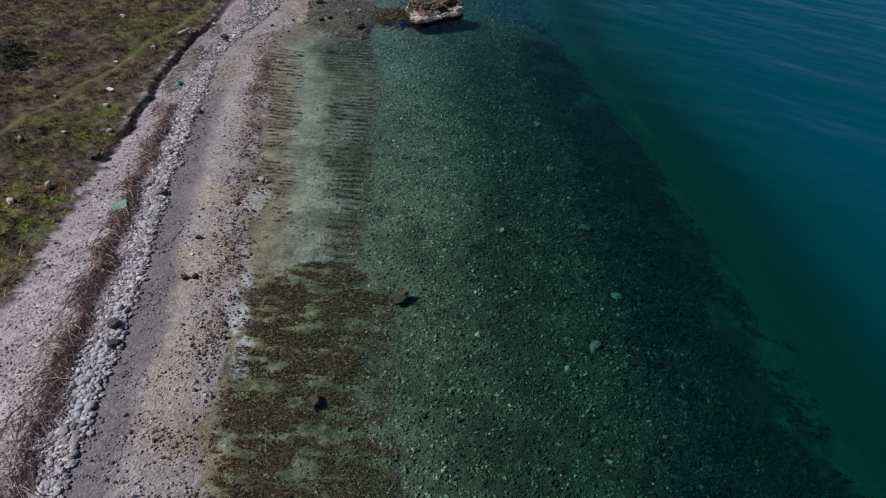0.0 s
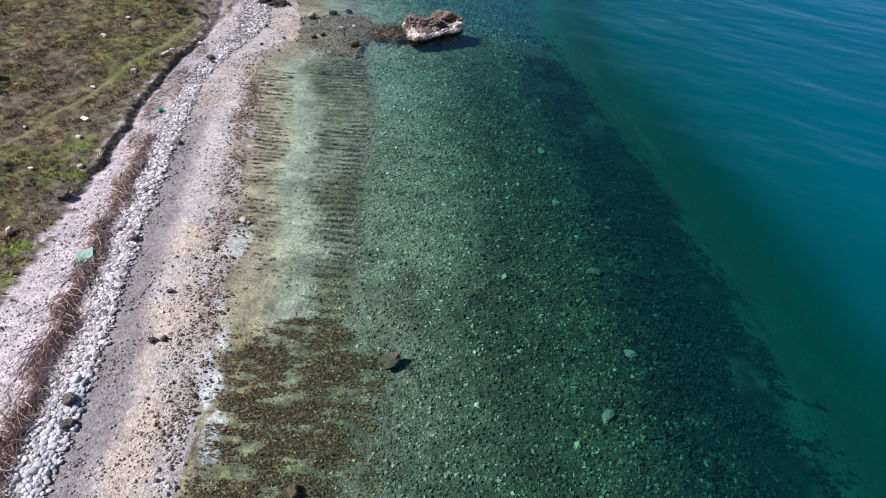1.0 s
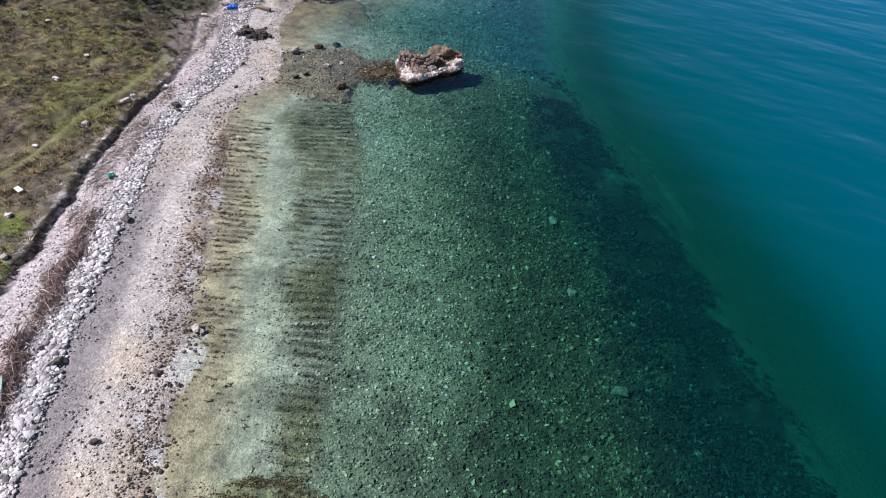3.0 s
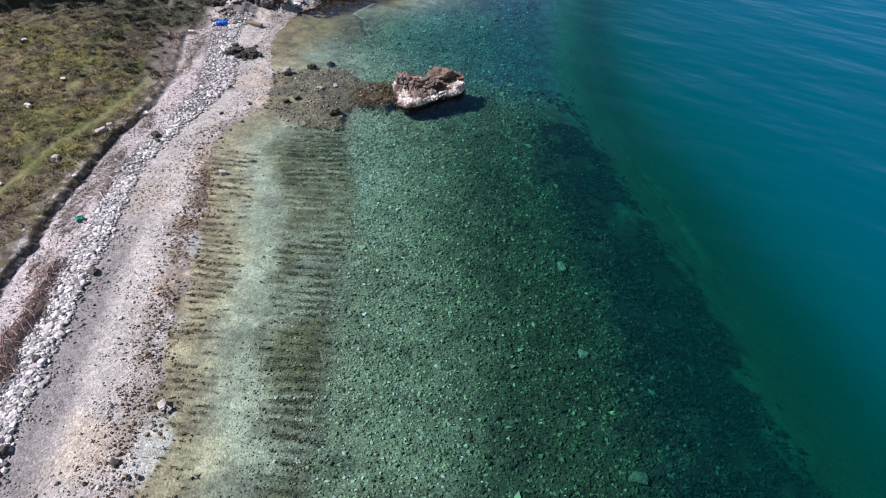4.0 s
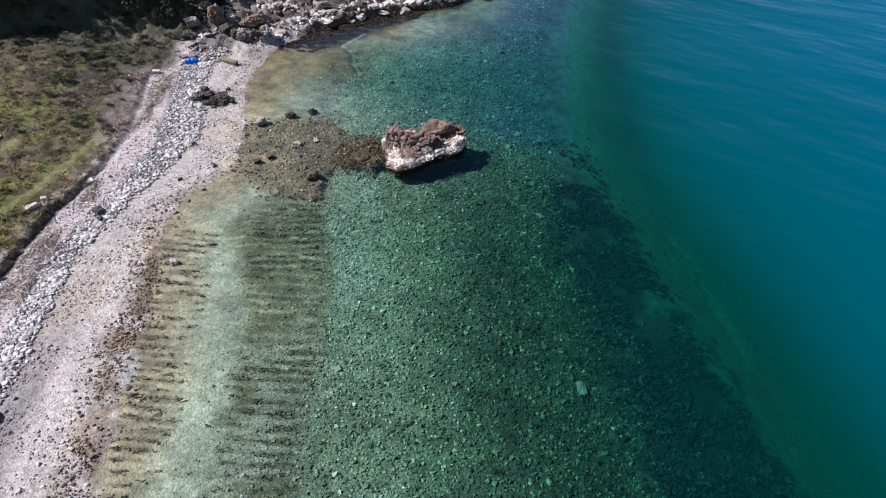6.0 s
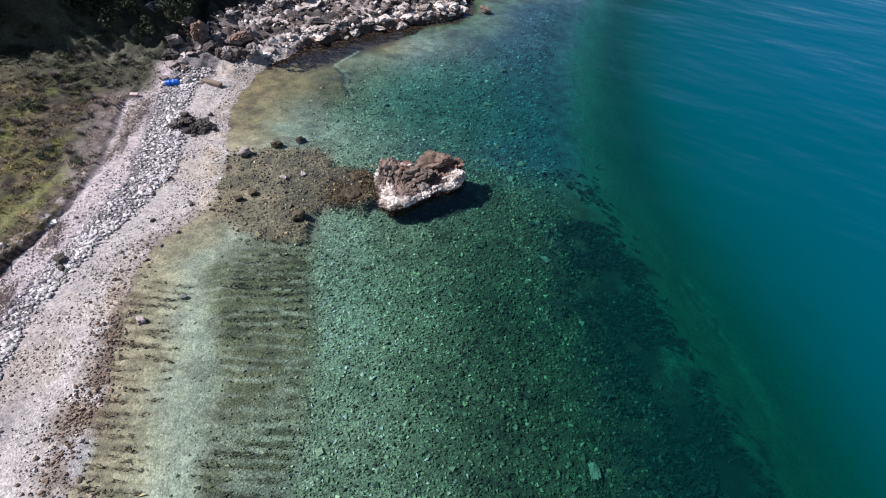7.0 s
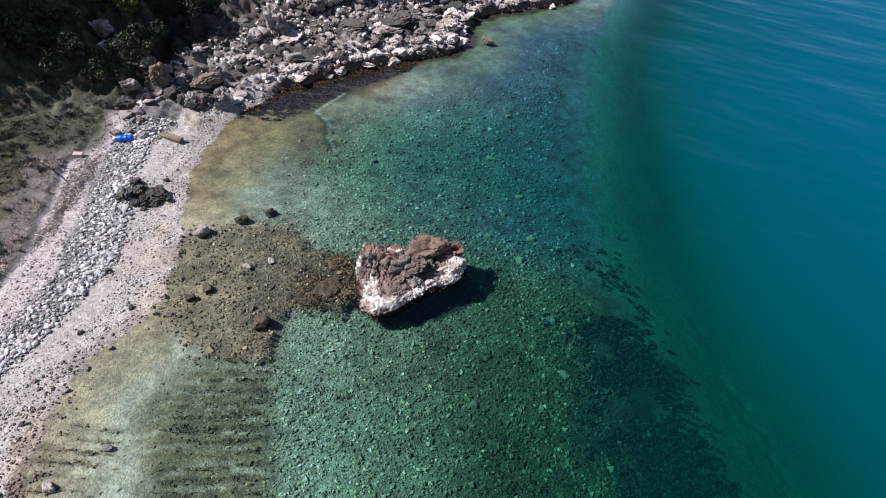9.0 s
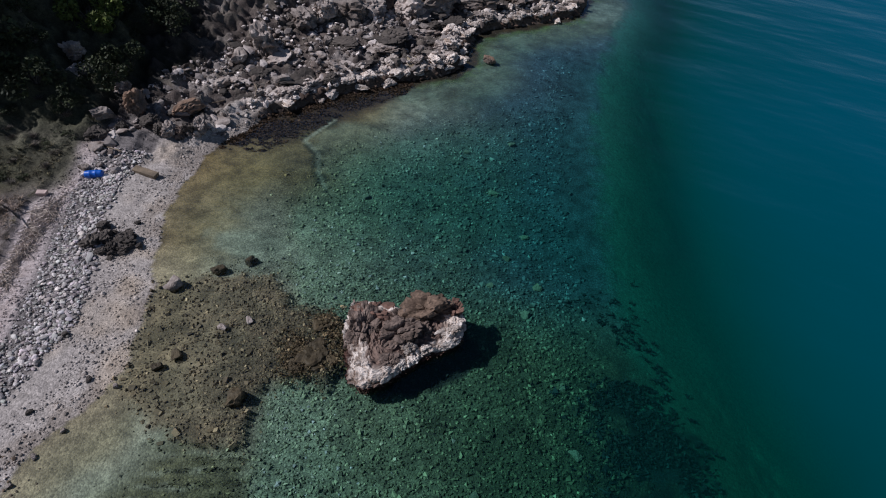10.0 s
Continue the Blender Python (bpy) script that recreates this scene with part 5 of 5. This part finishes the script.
for fine, shapes in ((size > 0.2, SHAPES_COBBLE), (size <= 0.2, SHAPES_TINY)):
    pick = ~near & fine
    part("cobbles", scatter("cobbles", shapes, x[pick], y[pick], z[pick], size[pick] * (1 if shapes is SHAPES_COBBLE else 1.1), COBBLE, tone[pick], smooth=False), None, ridge)["kind"] = "stuff"
cobble_meshes = [raw_mesh("cobble", v, f, COBBLE_ONE, None, True) for v, f in SHAPES_COBBLE]
for i in np.nonzero(near)[0]:
    part("cobble", cobble_meshes[i % 8], None, ridge, "", pose(x[i], y[i], z[i], rng.uniform(-15, 15), rng.uniform(-15, 15), rng.uniform(0, 360)) @ Matrix.Diagonal((size[i] * 1.1, size[i] * 0.85, size[i] * 0.8, 1)))

# shingle: small stones over the beach and dark wet stones at the waterline
n = 88000
y = rng.uniform(5, 57, n)
x = curve(BANK, y) + rng.random(n) * 10
sd = shore(x, y)
clump = fbm(x * 1.3, y * 1.3, 53, 3)
keep = (sd > 0.02) & (x > curve(BANK, y) + 0.2) & (clump + 0.12 * (sd < 1.5) + 0.16 * (x < curve(COBBLE_LAND, y)) + rng.normal(0, 0.10, n) > 0.53)
x, y, sd = x[keep], y[keep], sd[keep]
n = len(x)
z, tint = plan(x, y)
size = np.clip(rng.gamma(3, 0.016, n), 0.025, 0.2)
dark = (rng.random(n) < 0.02) | ((sd < 0.8) & (rng.random(n) < np.interp(y, [20, 24, 35, 38], [0.12, 0.35, 0.3, 0.06])))
tint = tint * rng.uniform(0.6, 1.45, (n, 1))
tint[dark] = np.array((0.15, 0.115, 0.09)) * rng.uniform(0.6, 1.6, (dark.sum(), 1))
tagged(new("shingle", scatter("shingle", SHAPES_PEBBLE, x, y, z + size * 0.12, size * 1.15, COBBLE, tint, (0.5, 0.8), False, 1.0, 0.6)), "loose pale and dark stones scattered over the beach", "shingle", kind="stuff")

# brown wet stones along the waterline
n = 7000
y = rng.uniform(6, 38, n)
x = curve([(p[1], p[0]) for p in WATERLINE[1:15]], y) - rng.normal(0.35, 0.42, n) * np.interp(y, [19, 23], [1.25, 1])
keep = rng.random(n) < np.interp(y, [8, 21, 25, 34, 38], [0.8, 0.8, 1, 1, 0.3]) * step(0.35, 0.55, fbm(x * 1.3, y * 0.9, 58, 3))
x, y = x[keep], y[keep]
size = np.clip(rng.gamma(3, 0.021, len(x)), 0.03, 0.2)
tint = np.array((0.15, 0.105, 0.07)) * np.exp(rng.normal(0, 0.45, (len(x), 1)))
tagged(new("wet_stones", scatter("wet_stones", SHAPES_TINY, x, y, plan(x, y)[0] + size * 0.1, size, COBBLE, tint, (0.5, 0.8), False, 1.0, 0.8)), "brown wet stones crusting the water's edge", "stones", kind="stuff")

# headland rubble
n = 30000
x, y = rng.uniform(-20, 10, n), rng.uniform(51, 79, n)
sd, hi = shore(x, y), hill_in(x, y)
keep = (sd > 0.3) & (hi < np.interp(x, [-14, -9], [0.4, 4.5])) & (x > -16.4) & ((y > 55) | (x < -15)) & (rng.random(n) < np.interp(sd, [0.4, 1.2, 2.0, 4.5], [0.5, 0.4, 0.45, 0.9]) * step(0.25, 0.5, fbm(x * 0.5, y * 0.5, 74, 3)))
x, y, sd = x[keep], y[keep], sd[keep]
n = len(x)
size = np.clip(rng.gamma(1.8, 0.11, n), 0.07, 0.8)
z, tint = plan(x, y)
which = rng.random((n, 1)) + 0.16 * ((sd > 1.3) & (sd < 3.4))[:, None]
tint = np.where(which < 0.28, np.array((0.46, 0.40, 0.36)), np.where(which < 0.72, np.array((0.27, 0.228, 0.205)), np.array((0.115, 0.088, 0.072)))) * rng.uniform(0.65, 1.3, (n, 1)) * np.interp(x, [-6, -3], [1.25, 1.0])[:, None]
tagged(new("rubble", scatter("rubble", SHAPES_SHARD, x, y, z + size * 0.1, size, COBBLE, tint, (0.6, 1.0), False, 1.0, 0.7)), "grey limestone rubble between the headland boulders", "rubble", kind="stuff")

# pale broken rock along the headland's edge
n = 15000
x, y = rng.uniform(-11, 10, n), rng.uniform(56, 76, n)
sd = shore(x, y)
keep = (sd > 0.0) & (sd < 1.35 + 1.2 * (fbm(x * 0.6, y * 0.6, 75, 3) - 0.5) + rng.normal(0, 0.15, n)) & (y > 57)
x, y, sd = x[keep], y[keep], sd[keep]
size = np.clip(rng.gamma(3, 0.065, len(x)), 0.06, 0.45)
tint = np.where((sd < 0.35)[:, None], np.array((0.075, 0.047, 0.033)), np.array((0.60, 0.515, 0.45))) * np.minimum(np.exp(rng.normal(-0.1, 0.35, (len(x), 1))), 1.1)
tagged(new("ledge_rubble", scatter("ledge_rubble", SHAPES_SHARD, x, y, plan(x, y)[0] + size * 0.12, size, COBBLE, tint, (0.6, 1.0), False, 1.0, 0.8)), "salt-bleached broken rock along the headland's waterline", "rubble", kind="stuff")

# stones of the sea bed
n = 200000
x, y = rng.uniform(-12, 12, n), rng.uniform(5, 74, n)
s = -shore(x, y)
past = x - curve(DROP, y)
density = np.where(y < 16, step(0.3, 1.0, s), step(1.6, 3.2, s)) * step(-0.8, -3.0, past) * (0.75 + 0.5 * fbm(x * 0.7, y * 0.7, 54, 3)) * (1 - 0.25 * step(15.5, 13.5, y) * step(5.8, 4.6, s)) * np.interp(s, [3, 6.5], [0.55, 1]) * np.where(y > 47, 0.42 * step(3.0, 7.0, s), 1.0) * (1 - 0.75 * step(22, 27, y) * step(40, 38, y) * step(0.4, -0.4, x - curve(STRIPE_EDGE, y)))
keep = rng.random(n) < density
x, y, s = x[keep], y[keep], s[keep]
n = len(x)
z, tint = plan(x, y)
size = np.clip(rng.gamma(6, 0.012, n), 0.04, 0.22) * np.interp(s, [0, 3, 6, 9, 14], [0.7, 0.85, 1.2, 1.3, 1.5]) * np.interp(y, [44, 54], [1, 1.25])
spread = np.exp(rng.normal(0.0, 1, (n, 1)) * (np.interp(s, [3, 7], [0.7, 1]) * np.interp(y, [20, 34, 44, 52], [0.70, 0.56, 0.5, 0.38]))[:, None])
tint = np.clip(tint * spread * np.array((0.80, 0.80, 0.74)) * np.interp(y, [44, 50], [1, 1.3])[:, None], 0.01, 0.36)
near = (y > 20) & (y < 24) & (s > 6.2) & (s < 9.5)
near &= np.cumsum(near) <= 290
bed = base("sea_bed_stones", "grey-green stones covering the shallow sea bed", "stones", pose(0, 0, 0), kind="structure")
part("stones", scatter("stones", SHAPES_SOFT, x[~near], y[~near], (z + size * 0.08)[~near], size[~near] * 1.0, BED_STONE, tint[~near], (0.55, 0.9), False, 1.0, 0.8), None, bed)["kind"] = "stuff"
stone_meshes = [raw_mesh("stone", v, f, BED_STONE_ONE) for v, f in SHAPES_SOFT]
for i in np.nonzero(near)[0]:
    part("stone", stone_meshes[i % 12], None, bed, "", pose(x[i], y[i], z[i] + size[i] * 0.12, rng.uniform(-15, 15), rng.uniform(-15, 15), rng.uniform(0, 360)) @ Matrix.Diagonal((size[i] * 1.1, size[i] * 0.85, size[i] * 0.7, 1)))

# reef flat stones, half out of the water
n = 6500
x, y = rng.uniform(-11.5, -3, n), rng.uniform(38, 47, n)
keep = (outline(REEF, x, y) + rng.normal(0, 0.25, n) > 0) & (shore(x, y) < 0.1)
x, y = x[keep], y[keep]
n = len(x)
size = np.clip(rng.gamma(3, 0.021, n), 0.03, 0.26)
z, tint = plan(x, y)
tint = np.array((0.155, 0.118, 0.07)) * np.exp(rng.normal(0, 0.45, (n, 1)))
tagged(new("reef_stones", scatter("reef_stones", SHAPES_CHIP, x, y, z, size, COBBLE, tint, (0.6, 0.9), False, 1.0, 1.0)), "brown algae-stained stones of the shallow reef flat", "stones", kind="stuff")

# dark weed clumps: on the shelf's edge and in the brown patch near the beach
n = 17000
y = rng.uniform(5, 70, n)
lo, hi = curve(WEED_IN, y), curve(DROP, y)
x = lo + (hi - lo) * rng.beta(1.9, 1.1, n) + rng.normal(0, 0.8, n)
keep = (fbm(x * 0.8, y * 0.8, 55, 3) > 0.43) & (y + rng.normal(0, 2.5, n) < 43)
x, y = x[keep], y[keep]
n2 = 52000
yb = rng.uniform(5, 17.5, n2)
xb = curve([(p[1], p[0]) for p in WATERLINE[1:9]], yb) + rng.uniform(0.2, 5.6, n2)
sb = -shore(xb, yb)
keep = (fbm(xb * 1.3, yb * 3.6, 43, 4) + 0.06 * rng.normal(size=n2) > 0.49) & (15.2 - yb + 9 * (fbm(xb * 0.45, yb * 0.6, 56, 3) - 0.5) + rng.normal(0, 0.4, n2) > 0.2) & (sb > 0.2 + 0.7 * rng.random(n2)) & (sb + 2.5 * (fbm(xb * 0.35, yb * 0.35, 12, 4) - 0.5) < 5.6 + rng.normal(0, 0.4, n2))
xb, yb = xb[keep], yb[keep]
size = rng.uniform(0.07, 0.19, len(x))
tint = np.array((0.008, 0.018, 0.020)) * np.exp(rng.normal(0, 0.35, (len(x), 1)))
tagged(new("seaweed", fuzz("seaweed", x, y, plan(x, y)[0] + 0.05, size, BED_STONE, tint)), "dark seaweed tufts on the deeper sea bed", "seaweed", kind="stuff")
size = np.clip(rng.gamma(4, 0.0085, len(xb)), 0.02, 0.08)
tint = np.where((rng.random(len(xb)) < 0.3)[:, None], np.array((0.19, 0.17, 0.075)), np.array((0.155, 0.10, 0.045))) * np.exp(rng.normal(0, 0.28, (len(xb), 1)))
tagged(new("brown_algae", fuzz("brown_algae", xb, yb, plan(xb, yb)[0] + 0.02, size, BED_STONE, tint, 1.5)), "brown algae tufts on the shallow sea bed", "seaweed", kind="stuff")

# dark red-brown weed along the foot of the headland
n = 26000
x, y = rng.uniform(-11.5, -2.5, n), rng.uniform(54.5, 63, n)
s = -shore(x, y) + 0.5 * (fbm(x * 0.9, y * 1.6, 82, 3) - 0.5)
keep = (s > 0.0) & (s < 0.85 * np.interp(x, [-9, -5, -2, 2], [3.0, 2.2, 0.8, 0.5])) & (rng.random(n) < step(0.3, 0.55, fbm(x * 1.2, y * 3.2, 83, 3)) * step(2.6, 0.2, s))
x, y = x[keep], y[keep]
tint = np.array((0.045, 0.026, 0.013)) * np.exp(rng.normal(0, 0.4, (len(x), 1)))
tagged(new("brown_algae", fuzz("brown_algae", x, y, plan(x, y)[0] + 0.02, rng.uniform(0.05, 0.12, len(x)), BED_STONE, tint, 1.6)), "dark red-brown weed along the foot of the headland", "seaweed", kind="stuff")

# streaks of weed combed out from the shore
n = 120000
x, y = rng.uniform(-12, -2, n), rng.uniform(15, 40, n)
s = -shore(x, y)
keep = (s > 0.05) & (s < 7)
x, y, s = x[keep], y[keep], s[keep]
sw = s + (fbm(x * 0.7, y * 0.7, 14, 3) - 0.5) * 0.7 * 1.1
one, two = combs(x, y, s, sw)
keep = rng.random(len(x)) < (0.11 * one + 0.14 * two)
x, y = x[keep], y[keep]
near_shore = one[keep] > two[keep]
n = len(x)
size = np.clip(rng.gamma(4, 0.014, n), 0.03, 0.12)
tint = np.where(near_shore[:, None], np.array((0.12, 0.092, 0.05)), np.array((0.095, 0.088, 0.046))) * np.exp(rng.normal(0, 0.4, (n, 1)))
tagged(new("weed_streaks", fuzz("weed_streaks", x, y, plan(x, y)[0] + 0.01, size, BED_STONE, tint, 1.7)), "dark weed streaks combed across the pale shallows", "seaweed", kind="stuff")
